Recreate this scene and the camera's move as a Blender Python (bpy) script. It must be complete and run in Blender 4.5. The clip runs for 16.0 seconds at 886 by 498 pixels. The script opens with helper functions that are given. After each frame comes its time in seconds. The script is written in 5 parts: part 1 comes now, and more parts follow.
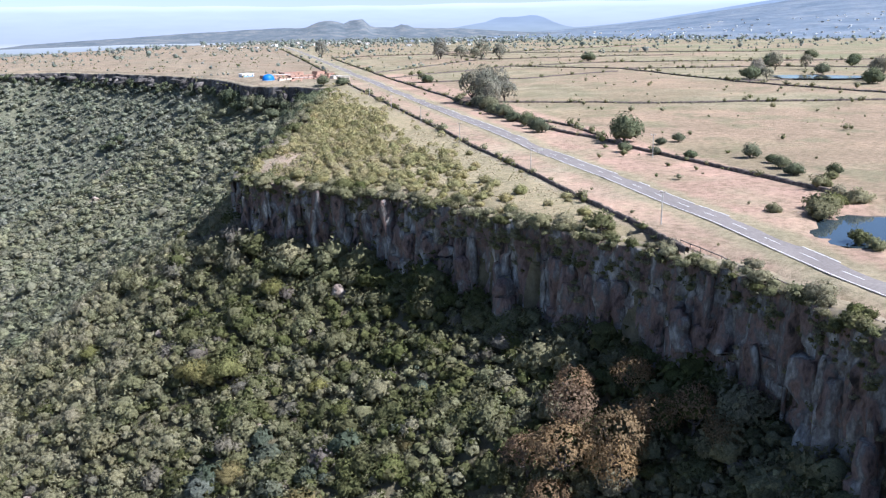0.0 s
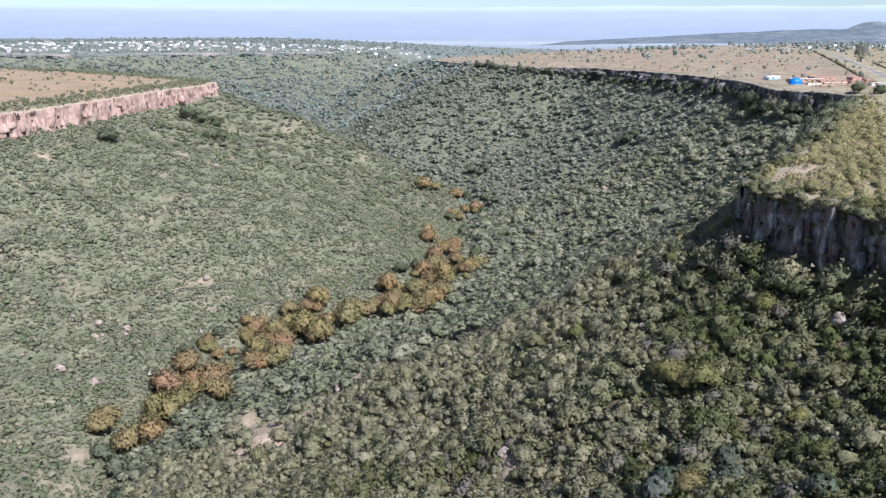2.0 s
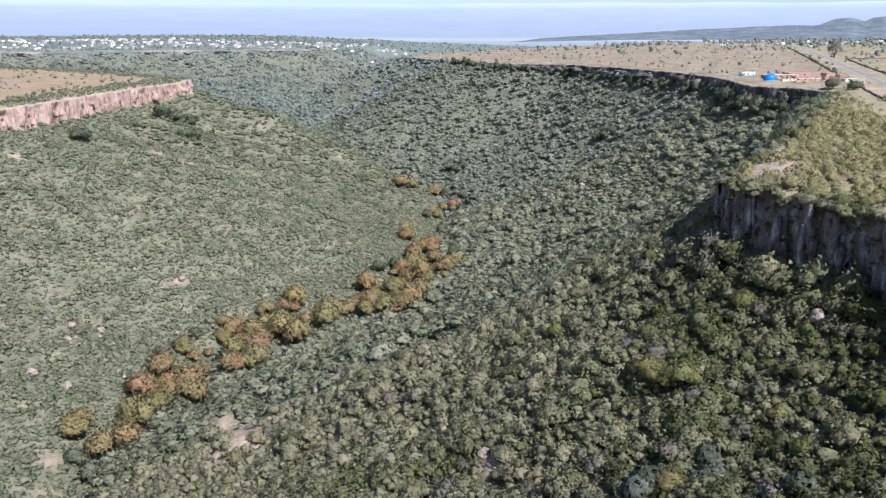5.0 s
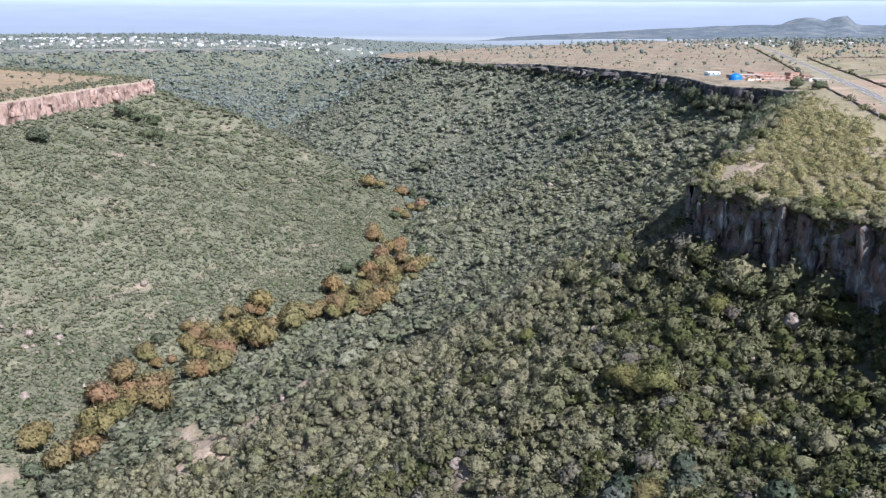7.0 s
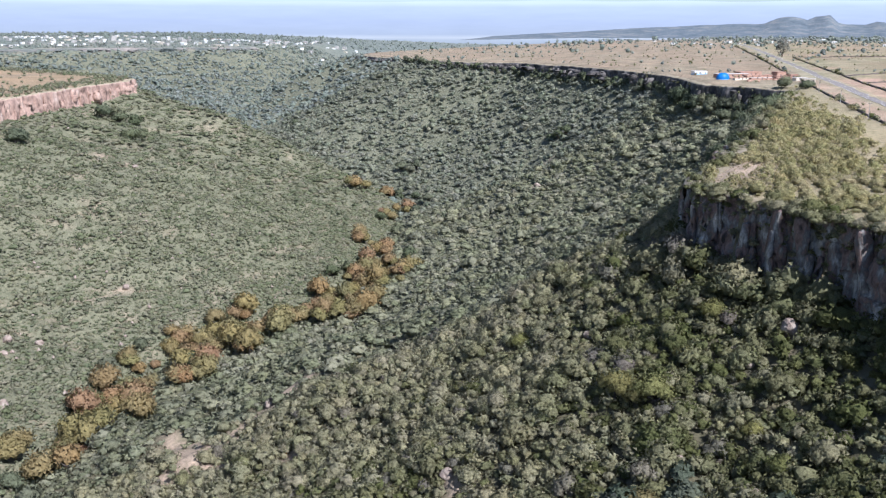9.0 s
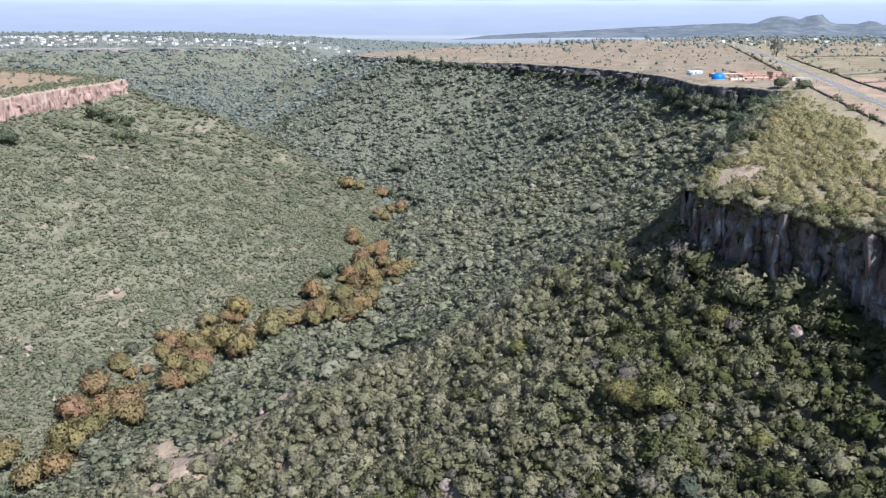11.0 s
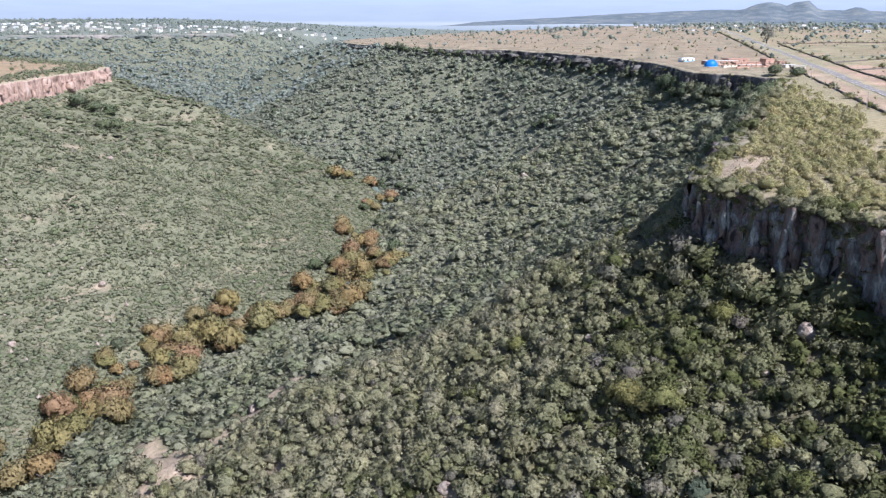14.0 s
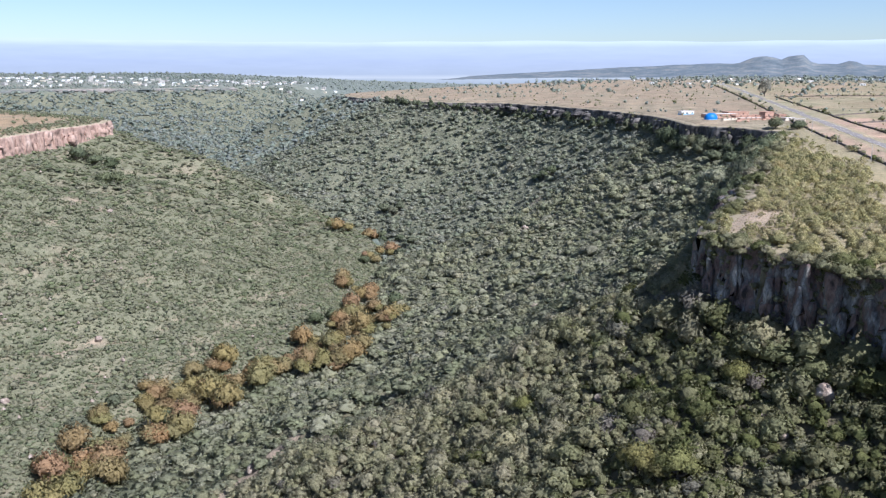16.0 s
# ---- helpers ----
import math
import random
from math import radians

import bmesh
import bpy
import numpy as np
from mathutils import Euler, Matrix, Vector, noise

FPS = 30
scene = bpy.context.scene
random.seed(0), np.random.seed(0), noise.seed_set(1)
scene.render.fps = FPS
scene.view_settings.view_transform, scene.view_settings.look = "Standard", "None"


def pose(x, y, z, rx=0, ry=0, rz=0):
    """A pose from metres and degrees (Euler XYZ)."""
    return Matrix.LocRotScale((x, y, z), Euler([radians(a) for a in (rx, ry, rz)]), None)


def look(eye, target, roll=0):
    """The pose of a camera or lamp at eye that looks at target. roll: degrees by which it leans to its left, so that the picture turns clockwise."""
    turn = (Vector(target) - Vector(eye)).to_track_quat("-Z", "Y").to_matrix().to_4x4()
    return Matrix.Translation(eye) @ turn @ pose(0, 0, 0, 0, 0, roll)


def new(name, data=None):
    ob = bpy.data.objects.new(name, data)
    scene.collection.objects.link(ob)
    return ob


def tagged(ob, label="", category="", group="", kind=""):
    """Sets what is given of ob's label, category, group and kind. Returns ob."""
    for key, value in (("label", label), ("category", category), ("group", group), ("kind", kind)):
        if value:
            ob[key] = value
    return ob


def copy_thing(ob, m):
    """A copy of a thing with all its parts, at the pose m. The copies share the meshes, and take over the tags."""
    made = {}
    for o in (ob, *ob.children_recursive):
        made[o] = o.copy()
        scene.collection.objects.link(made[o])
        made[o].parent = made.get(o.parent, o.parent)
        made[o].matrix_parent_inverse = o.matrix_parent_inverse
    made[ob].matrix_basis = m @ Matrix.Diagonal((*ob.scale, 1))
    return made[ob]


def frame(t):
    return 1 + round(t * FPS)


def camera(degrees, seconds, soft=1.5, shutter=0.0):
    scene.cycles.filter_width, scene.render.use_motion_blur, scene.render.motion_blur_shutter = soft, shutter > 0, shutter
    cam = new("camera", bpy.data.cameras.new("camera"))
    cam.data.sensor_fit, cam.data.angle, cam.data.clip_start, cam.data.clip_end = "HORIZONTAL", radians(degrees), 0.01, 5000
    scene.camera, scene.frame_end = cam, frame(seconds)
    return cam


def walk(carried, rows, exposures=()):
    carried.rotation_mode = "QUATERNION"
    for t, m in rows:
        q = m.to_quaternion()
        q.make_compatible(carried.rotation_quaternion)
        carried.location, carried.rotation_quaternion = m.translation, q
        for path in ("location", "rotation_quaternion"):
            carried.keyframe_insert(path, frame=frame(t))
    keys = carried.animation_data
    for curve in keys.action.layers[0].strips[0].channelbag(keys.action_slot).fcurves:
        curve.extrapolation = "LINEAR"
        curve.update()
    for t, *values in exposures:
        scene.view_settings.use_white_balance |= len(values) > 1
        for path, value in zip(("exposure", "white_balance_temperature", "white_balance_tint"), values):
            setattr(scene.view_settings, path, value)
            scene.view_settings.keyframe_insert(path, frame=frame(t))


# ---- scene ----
# Drone over the edge of a canyon: seconds, x, y, z, turn to the left, tilt, lean.
PATH = [
    (0, 1.310, -10.781, 50.383, -29.542, -14.362, -0.822),
    (0.5, 1.260, -10.468, 50.416, -23.419, -14.310, -0.643),
    (1, 1.163, -10.070, 50.460, -15.659, -14.238, -0.478),
    (1.5, 1.008, -9.675, 50.467, -6.077, -14.179, -0.215),
    (2, 0.853, -9.360, 50.476, 3.774, -14.177, 0.089),
    (2.5, 0.782, -9.186, 50.496, 4.378, -14.193, 0.118),
    (3, 0.805, -9.096, 50.506, 3.862, -14.190, 0.125),
    (3.5, 0.862, -8.971, 50.490, 3.331, -14.207, 0.118),
    (4, 0.877, -8.717, 50.479, 3.142, -14.316, 0.051),
    (6.5, 0.276, -1.597, 50.921, 0.405, -14.422, 0.089),
    (7, 0.000, 0.000, 51.000, 0.000, -14.460, 0.110),
    (7.5, -0.270, 1.580, 51.092, -0.278, -14.506, 0.122),
    (8, -0.565, 3.151, 51.129, -0.484, -14.525, 0.148),
    (8.5, -0.839, 4.736, 51.164, -0.761, -14.523, 0.135),
    (9, -1.137, 6.344, 51.204, -1.006, -14.531, 0.144),
    (11.5, -3.067, 13.987, 51.481, -1.680, -14.559, 0.100),
    (12, -3.507, 15.466, 51.558, -1.868, -14.558, 0.094),
    (12.5, -3.904, 16.879, 51.572, -1.935, -14.571, 0.057),
    (13, -4.315, 18.290, 51.568, -2.077, -14.582, 0.089),
    (13.5, -4.733, 19.697, 51.584, -2.231, -14.653, 0.077),
    (14, -5.165, 21.057, 51.592, -2.388, -15.408, 0.073),
    (14.5, -5.584, 22.443, 51.614, -2.500, -15.998, 0.067),
    (15, -5.958, 23.907, 51.666, -2.490, -15.204, 0.090),
    (15.5, -6.297, 25.475, 51.776, -2.488, -13.556, 0.058),
    (16, -6.592, 27.067, 51.882, -2.460, -11.986, 0.021),
]
cam = camera(55.035, 16.0, 1.25)
walk(cam, [(t, pose(x, y, z, 90 + tilt, 0, turn) @ pose(0, 0, 0, 0, 0, lean)) for t, x, y, z, turn, tilt, lean in PATH],
     [(0, 1.08, 5480, 15), (1.0, 1.05, 5480, 15), (2.0, 0.9, 5480, 15), (12.5, 0.87, 5480, 15), (13.5, 0.92, 5480, 15), (14.5, 0.99, 5480, 15), (15.2, 0.95, 5480, 15), (16, 0.86, 5480, 15)])

# ---- shape of the land (metres; the highway mesa is about level 0) ----
# Rim of the highway mesa, going away from the viewer: x, y, height of the cliff below it.
RIM_MESA = [(60, -150, 26), (95, -60, 27), (112, 0, 28), (120, 40, 28), (126, 66, 28), (131, 80, 27), (134, 92, 26), (135, 106, 25),
            (133, 120, 25), (131, 135, 24), (127, 152, 24), (124, 171, 23), (119, 192, 22), (113, 215, 21), (103, 235, 20),
            (94, 251, 18), (87, 270, 16), (86, 279, 15), (92, 292, 12), (102, 306, 9), (122, 345, 7), (142, 382, 8), (178, 458, 9),
            (212, 520, 10), (238, 572, 12), (256, 606, 13), (258, 630, 14), (243, 662, 14), (222, 705, 13), (226, 800, 10),
            (212, 885, 7), (186, 960, 7), (172, 1010, 7.5), (120, 1130, 6.5), (50, 1190, 6), (-30, 1320, 5), (-70, 1410, 5),
            (-125, 1560, 6), (-110, 1700, 6), (60, 1950, 6), (350, 2250, 6), (700, 2500, 6), (1000, 2900, 6), (1400, 3600, 6), (1700, 4950, 6)]
RIM_LEFT = [(-420, 150, 17), (-415, 400, 17), (-400, 540, 17), (-392, 627, 17), (-382, 693, 17), (-380, 794, 18), (-376, 926, 18),
            (-363, 1040, 15), (-368, 1085, 11), (-400, 1130, 6), (-520, 1240, 5), (-800, 1420, 5), (-1250, 1560, 5)]
RIM_FAR = [(-1700, 1750, 4), (-1250, 1900, 5), (-900, 1960, 6), (-620, 2100, 6), (-440, 2230, 5), (-345, 2450, 3), (-310, 2750, 2), (-420, 3400, 2), (-600, 4950, 2)]
STREAM = [(-200, 40, -146), (-174, 180, -142), (-160, 270, -140), (-168, 335, -138), (-168, 395, -137), (-158, 450, -136), (-140, 505, -136), (-97, 537, -136),
          (-68, 570, -135), (-38, 625, -134), (-42, 720, -134), (-22, 870, -133), (-48, 950, -130), (-130, 1040, -124), (-250, 1190, -114),
          (-345, 1400, -110), (-345, 1750, -104), (-130, 2300, -96), (100, 3000, -62), (500, 4000, -45), (900, 4950, -45)]
SIDE_STREAM = [(-345, 1400, -110), (-390, 1560, -98), (-560, 1700, -84), (-900, 1760, -64), (-1500, 1650, -40)]
# Spurs and hollows of the canyon sides: x, y, half widths, height.
SWELLS = [(-240, 800, 75, 140, 17), (-228, 480, 60, 70, -10), (-110, 1220, 110, 130, 20), (183, 560, 35, 60, 16), (20, 440, 50, 80, -7), (-120, 610, 40, 50, -8),
          (-25, 305, 70, 26, 7), (5, 365, 60, 24, -6), (30, 258, 45, 14, -4), (80, 545, 60, 24, 8), (100, 640, 60, 26, -8), (75, 745, 65, 32, 9), (95, 850, 60, 34, -8), (90, 460, 40, 20, -5),
          (-300, 1060, 55, 60, 20), (-235, 1050, 50, 65, 27), (-175, 1000, 45, 60, 16), (-125, 990, 40, 45, 8), (-190, 1550, 60, 80, 26), (-262, 1540, 50, 70, 24),
          (-85, 455, 48, 50, -12), (-40, 478, 45, 42, -14), (-118, 405, 34, 42, -9)]
MESA = [p[:2] for p in RIM_MESA] + [(4950, 4950), (4950, -900), (60, -900)]
LEFT = [p[:2] for p in RIM_LEFT] + [(-1500, 1560), (-1500, 150)]
FAR = [p[:2] for p in RIM_FAR] + [(-4950, 4950), (-4950, 1600)]


def near_line(x, y, line, *values):
    """Distance to a line, and each column of values at its nearest place."""
    best = np.full(x.shape, 1e18)
    found = [np.zeros(x.shape) for _ in values]
    for k in range(len(line) - 1):
        (ax, ay), (bx, by) = line[k][:2], line[k + 1][:2]
        dx, dy = bx - ax, by - ay
        u = np.clip(((x - ax) * dx + (y - ay) * dy) / (dx * dx + dy * dy), 0, 1)
        d = (x - ax - u * dx) ** 2 + (y - ay - u * dy) ** 2
        closer = d < best
        best = np.where(closer, d, best)
        for f, v in zip(found, values):
            f[closer] = (v[k] + u * (v[k + 1] - v[k]))[closer]
    return (np.sqrt(best), *found)


def inside(x, y, polygon):
    hit = np.zeros(x.shape, bool)
    for (ax, ay), (bx, by) in zip(polygon, polygon[1:] + polygon[:1]):
        cross = ((ay > y) != (by > y))
        with np.errstate(divide="ignore", invalid="ignore"):
            hit ^= cross & (x < (bx - ax) * (y - ay) / (by - ay + 1e-12) + ax)
    return hit


def waves(x, y, size, seed, octaves=3):
    """Smooth uneven waves between about -1 and 1."""
    turn, out, gain = np.random.RandomState(seed), 0.0, 1.0
    for _ in range(octaves):
        for _ in range(3):
            a, p, q = turn.uniform(0, 6.283, 3)
            out = out + gain * np.sin((x * np.cos(a) + y * np.sin(a)) * 6.283 / size + p + 0.8 * np.sin((y * np.cos(a) - x * np.sin(a)) * 4.1 / size + q)) / 3
        size, gain = size * 0.47, gain * 0.5
    return out


def smooth(a, b, v):
    u = np.clip((v - a) / (b - a), 0, 1)
    return u * u * (3 - 2 * u)


def mesa_top(x, y):
    xe = np.where(x > 520, 520 + (x - 520) * 0.12, x)
    ye = np.where(y > 1500, 1500 + (y - 1500) * 0.2, y)
    return 0.0234 * xe + 0.0059 * ye + 0.35 * waves(x, y, 90, 3)


def land(x, y):
    """The height of the ground."""
    x, y = np.asarray(x, float), np.asarray(y, float)
    sides = []
    for rim, polygon, top in ((RIM_MESA, MESA, mesa_top(x, y)), (RIM_LEFT, LEFT, -9 + 0.3 * waves(x, y, 120, 5) - 0.004 * (x + 380)),
                              (RIM_FAR, FAR, None)):
        d, drop = near_line(x, y, rim, [p[2] for p in rim])
        if top is None:
            inn = inside(x, y, polygon)
            top = 6 + 20 * smooth(0, 650, np.where(inn, d, 0)) + 1.5 * waves(x, y, 400, 8)
        else:
            inn = inside(x, y, polygon)
        sides.append((d, drop, inn, top))
    d1, z1 = near_line(x, y, STREAM, [p[2] for p in STREAM])
    d2, z2 = near_line(x, y, SIDE_STREAM, [p[2] for p in SIDE_STREAM])
    w1, w2 = 1 / (d1 + 4) ** 3, 1 / (d2 + 4) ** 3
    bed, dv = (z1 * w1 + z2 * w2) / (w1 + w2), np.minimum(d1, d2)
    weight = [1 / (d + 3) ** 3 for d, *_ in sides]
    foot = sum(w * (top - drop) for w, (d, drop, inn, top) in zip(weight, sides)) / sum(weight)
    dr = np.minimum(np.minimum(sides[0][0], sides[1][0]), sides[2][0])
    u = dv / (dv + dr + 1e-6)
    rise = 0.06 * smooth(0.0, 0.1, u) + 0.94 * (0.4 * u + 0.6 * u * u)
    z = bed + (foot - bed) * rise
    z = z + (3.9 * waves(x, y, 75, 11) + 1.1 * waves(x, y, 26, 12, 2)) * smooth(0.0, 0.25, u) * smooth(1.0, 0.85, u)
    for cx, cy, rx, ry, up in SWELLS:
        z = z + up * np.exp(-((x - cx) / rx) ** 2 - ((y - cy) / ry) ** 2)
    for d, drop, inn, top in sides:
        z = np.where(inn, top - (0.75 + 0.25 * waves(x, y, 9, 21)) * 3.0 * smooth(9, 0, d), z)
    return z

# ---- sky, sun ----
SUN_FROM = Vector((0.455, -0.51, 0.765)).normalized()
world = bpy.data.worlds.new("sky")
scene.world = world
world.use_nodes = True
wn, wl = world.node_tree.nodes, world.node_tree.links
sky = wn.new("ShaderNodeTexSky")
sky.sky_type, sky.sun_disc = "NISHITA", False
sky.sun_elevation = math.asin(SUN_FROM.z)
sky.sun_rotation = math.atan2(SUN_FROM.x, SUN_FROM.y)
sky.air_density, sky.dust_density, sky.ozone_density, sky.altitude = 1.0, 2.2, 1.0, 1900
wl.new(sky.outputs[0], wn["Background"].inputs[0])
wn["Background"].inputs[1].default_value = 0.068
sun = new("sun", bpy.data.lights.new("sun", "SUN"))
sun.data.energy, sun.data.angle, sun.data.color = 5.0, radians(0.53), (1.0, 0.95, 0.87)
sun.matrix_world = look(SUN_FROM * 800, (0, 0, 0))


# ---- materials ----
def material(name, rough=0.9):
    m = bpy.data.materials.new(name)
    m.use_nodes = True
    b = m.node_tree.nodes["Principled BSDF"]
    b.inputs["Roughness"].default_value = rough
    b.inputs["Specular IOR Level"].default_value = 0.25
    return m, m.node_tree.nodes, m.node_tree.links, b


def noise_node(n, l, scale, detail=4.0, rough=0.55, vector=None):
    t = n.new("ShaderNodeTexNoise")
    t.inputs["Scale"].default_value, t.inputs["Detail"].default_value, t.inputs["Roughness"].default_value = scale, detail, rough
    if vector:
        l.new(vector, t.inputs["Vector"])
    return t.outputs["Fac"]


def ramp(n, l, fac, stops):
    r = n.new("ShaderNodeValToRGB")
    e = r.color_ramp.elements
    while len(e) < len(stops):
        e.new(0.5)
    for k, (p, c) in enumerate(stops):
        e[k].position, e[k].color = p, (*c, 1)
    l.new(fac, r.inputs[0])
    return r.outputs[0]


def blend(n, l, fac, a, b, how="MIX"):
    x = n.new("ShaderNodeMix")
    x.data_type, x.blend_type = "RGBA", how
    for sock, v in ((x.inputs[0], fac), (x.inputs[6], a), (x.inputs[7], b)):
        if isinstance(v, (int, float)):
            sock.default_value = v
        elif isinstance(v, tuple):
            sock.default_value = (*v, 1)
        else:
            l.new(v, sock)
    return x.outputs[2]


def bump(n, l, b, height, strength, distance):
    k = n.new("ShaderNodeBump")
    k.inputs["Strength"].default_value, k.inputs["Distance"].default_value = strength, distance
    l.new(height, k.inputs["Height"])
    l.new(k.outputs[0], b.inputs["Normal"])


def place(n):
    return n.new("ShaderNodeNewGeometry").outputs["Position"]


def mottled(name, stops, scale, fine, rough=0.9, relief=0.3, depth=0.2, stretch=None):
    """A surface with stains at a large scale and grain at a fine one, in metres."""
    m, n, l, b = material(name, rough)
    v = place(n)
    if stretch:
        mp = n.new("ShaderNodeMapping")
        mp.inputs["Scale"].default_value = stretch
        l.new(v, mp.inputs[0])
        v = mp.outputs[0]
    big, small = noise_node(n, l, scale, 5, 0.6, v), noise_node(n, l, fine, 6, 0.65, v)
    c = ramp(n, l, big, stops)
    c = blend(n, l, 0.55, c, ramp(n, l, small, [(0.3, (0.35, 0.35, 0.35)), (0.55, (0.62, 0.62, 0.62)), (0.75, (0.9, 0.9, 0.9))]), "OVERLAY")
    l.new(c, b.inputs["Base Color"])
    bump(n, l, b, small, relief, depth)
    return m


def leaf_material(name, colours, single=False, hues=0.5):
    """Foliage: tones told apart plant by plant, clump by clump, with fine twig texture."""
    m, n, l, b = material(name, 0.8)
    b.inputs["Specular IOR Level"].default_value = 0.08
    if single:
        tone = n.new("ShaderNodeObjectInfo").outputs["Random"]
    else:
        a = n.new("ShaderNodeAttribute")
        a.attribute_name = "tone"
        tone = a.outputs["Fac"]
    c = ramp(n, l, tone, [(0.0, colours[0]), (0.5, colours[1]), (1.0, colours[2])])
    if hues:
        w = n.new("ShaderNodeTexWhiteNoise")
        w.noise_dimensions = "1D"
        l.new(tone, w.inputs["W"])
        c = blend(n, l, hues, c, ramp(n, l, w.outputs["Value"], [(0.0, (0.53, 0.5, 0.54)), (0.25, (0.5, 0.5, 0.5)), (0.45, (0.44, 0.5, 0.4)), (0.65, (0.58, 0.57, 0.46)), (0.85, (0.5, 0.52, 0.5)), (1.0, (0.6, 0.54, 0.44))]), "OVERLAY")
    leaf = n.new("ShaderNodeNewGeometry").outputs["Random Per Island"]
    c = blend(n, l, 0.45, c, ramp(n, l, leaf, [(0.0, (0.42, 0.42, 0.42)), (0.6, (0.54, 0.54, 0.53)), (1.0, (0.7, 0.7, 0.66))]), "OVERLAY")
    twigs = noise_node(n, l, 2.3, 4, 0.8, place(n))
    c = blend(n, l, 0.6, c, ramp(n, l, twigs, [(0.34, (0.16, 0.16, 0.17)), (0.5, (0.5, 0.5, 0.5)), (0.66, (0.84, 0.84, 0.81))]), "OVERLAY")
    l.new(c, b.inputs["Base Color"])
    bump(n, l, b, twigs, 0.7, 0.55)
    thin, both = n.new("ShaderNodeBsdfTranslucent"), n.new("ShaderNodeMixShader")
    l.new(c, thin.inputs[0])
    both.inputs[0].default_value = 0.42
    l.new(b.outputs[0], both.inputs[1])
    l.new(thin.outputs[0], both.inputs[2])
    l.new(both.outputs[0], n["Material Output"].inputs[0])
    return m


def plain(name, colour, rough=0.8, metal=0.0):
    m, n, l, b = material(name, rough)
    v = place(n)
    c = blend(n, l, 0.35, colour, ramp(n, l, noise_node(n, l, 0.9, 5, 0.6, v), [(0.3, (0.35, 0.33, 0.3)), (0.7, (0.7, 0.7, 0.7))]), "OVERLAY")
    l.new(c, b.inputs["Base Color"])
    b.inputs["Metallic"].default_value = metal
    return m


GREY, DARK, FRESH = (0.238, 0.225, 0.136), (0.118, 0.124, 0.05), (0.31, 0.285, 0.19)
SILVER = (0.17, 0.19, 0.15)
SCRUB = leaf_material("scrub_leaves", [DARK, GREY, FRESH])
SCRUB_ONE = leaf_material("shrub_leaves", [DARK, GREY, FRESH], True)
VALLEY = leaf_material("flank_leaves", [(0.212, 0.214, 0.14), (0.268, 0.266, 0.182), (0.318, 0.305, 0.225)])
# Halfway to the distant leaves: some haze is mixed into these colours.
UPPER = leaf_material("part_hazed_flank_leaves", [(0.208, 0.22, 0.165), (0.254, 0.262, 0.2), (0.298, 0.297, 0.238)])
PALE = leaf_material("hillside_leaves", [(0.168, 0.186, 0.109), (0.21, 0.217, 0.14), (0.272, 0.256, 0.181)])
# Blue haze of the distance put into the leaf base colours.
HAZY_LEAF = leaf_material("hazed_distant_leaves", [(0.2, 0.226, 0.205), (0.235, 0.258, 0.23), (0.27, 0.287, 0.255)])
OLIVES = leaf_material("acacia_leaves", [(0.29, 0.27, 0.135), (0.35, 0.315, 0.165), (0.4, 0.345, 0.195)])
OLIVES_ONE = leaf_material("acacia_tree_leaves", [(0.29, 0.27, 0.135), (0.35, 0.315, 0.165), (0.4, 0.345, 0.195)], True)
AUTUMN_ONE = leaf_material("autumn_leaves", [(0.275, 0.25, 0.125), (0.32, 0.255, 0.125), (0.345, 0.222, 0.132)], True)
BROWN_ONE = leaf_material("withered_leaves", [(0.25, 0.18, 0.12), (0.31, 0.21, 0.125), (0.34, 0.235, 0.13)], True)
YELLOW_ONE = leaf_material("yellowing_leaves", [(0.2, 0.205, 0.085), (0.225, 0.21, 0.088), (0.24, 0.2, 0.095)], True)
CACTUS_ONE = leaf_material("cactus_pads", [(0.12, 0.14, 0.1), (0.15, 0.165, 0.125), SILVER], True)
FIELD_TREE = leaf_material("field_tree_leaves", [(0.125, 0.142, 0.09), (0.155, 0.17, 0.105), (0.2, 0.205, 0.14)], True)
BARK = mottled("bark", [(0.3, (0.07, 0.055, 0.045)), (0.7, (0.16, 0.13, 0.11))], 2.0, 9.0)
ROCK = mottled("cliff_rock", [(0.32, (0.035, 0.03, 0.029)), (0.39, (0.14, 0.1, 0.086)), (0.47, (0.23, 0.16, 0.135)), (0.52, (0.15, 0.135, 0.125)), (0.58, (0.25, 0.235, 0.215)), (0.67, (0.43, 0.41, 0.38))],
               0.28, 1.5, 0.92, 1.0, 0.8, (1, 1, 0.5))
# Cliff rock with the shade of its face put into a darker colour.
SHADED_ROCK = mottled("shaded_basalt", [(0.34, (0.04, 0.037, 0.036)), (0.5, (0.1, 0.088, 0.08)), (0.64, (0.19, 0.17, 0.15))], 0.12, 0.8, 0.92, 0.8, 0.8, (1, 1, 0.5))
PINK_ROCK = mottled("pink_cliff_rock", [(0.32, (0.12, 0.08, 0.065)), (0.46, (0.3, 0.2, 0.155)), (0.6, (0.37, 0.26, 0.205)), (0.72, (0.37, 0.3, 0.255))],
                    0.12, 0.7, 0.92, 0.6, 0.6, (1, 1, 0.5))
BOULDER = mottled("pale_boulder", [(0.3, (0.15, 0.11, 0.09)), (0.5, (0.25, 0.195, 0.155)), (0.68, (0.33, 0.28, 0.235))], 0.5, 2.5, 0.9, 0.6, 0.3)
FAR_ROCK = mottled("weathered_grey_rock", [(0.38, (0.09, 0.105, 0.095)), (0.5, (0.14, 0.14, 0.125)), (0.62, (0.25, 0.215, 0.19))], 0.012, 0.3)
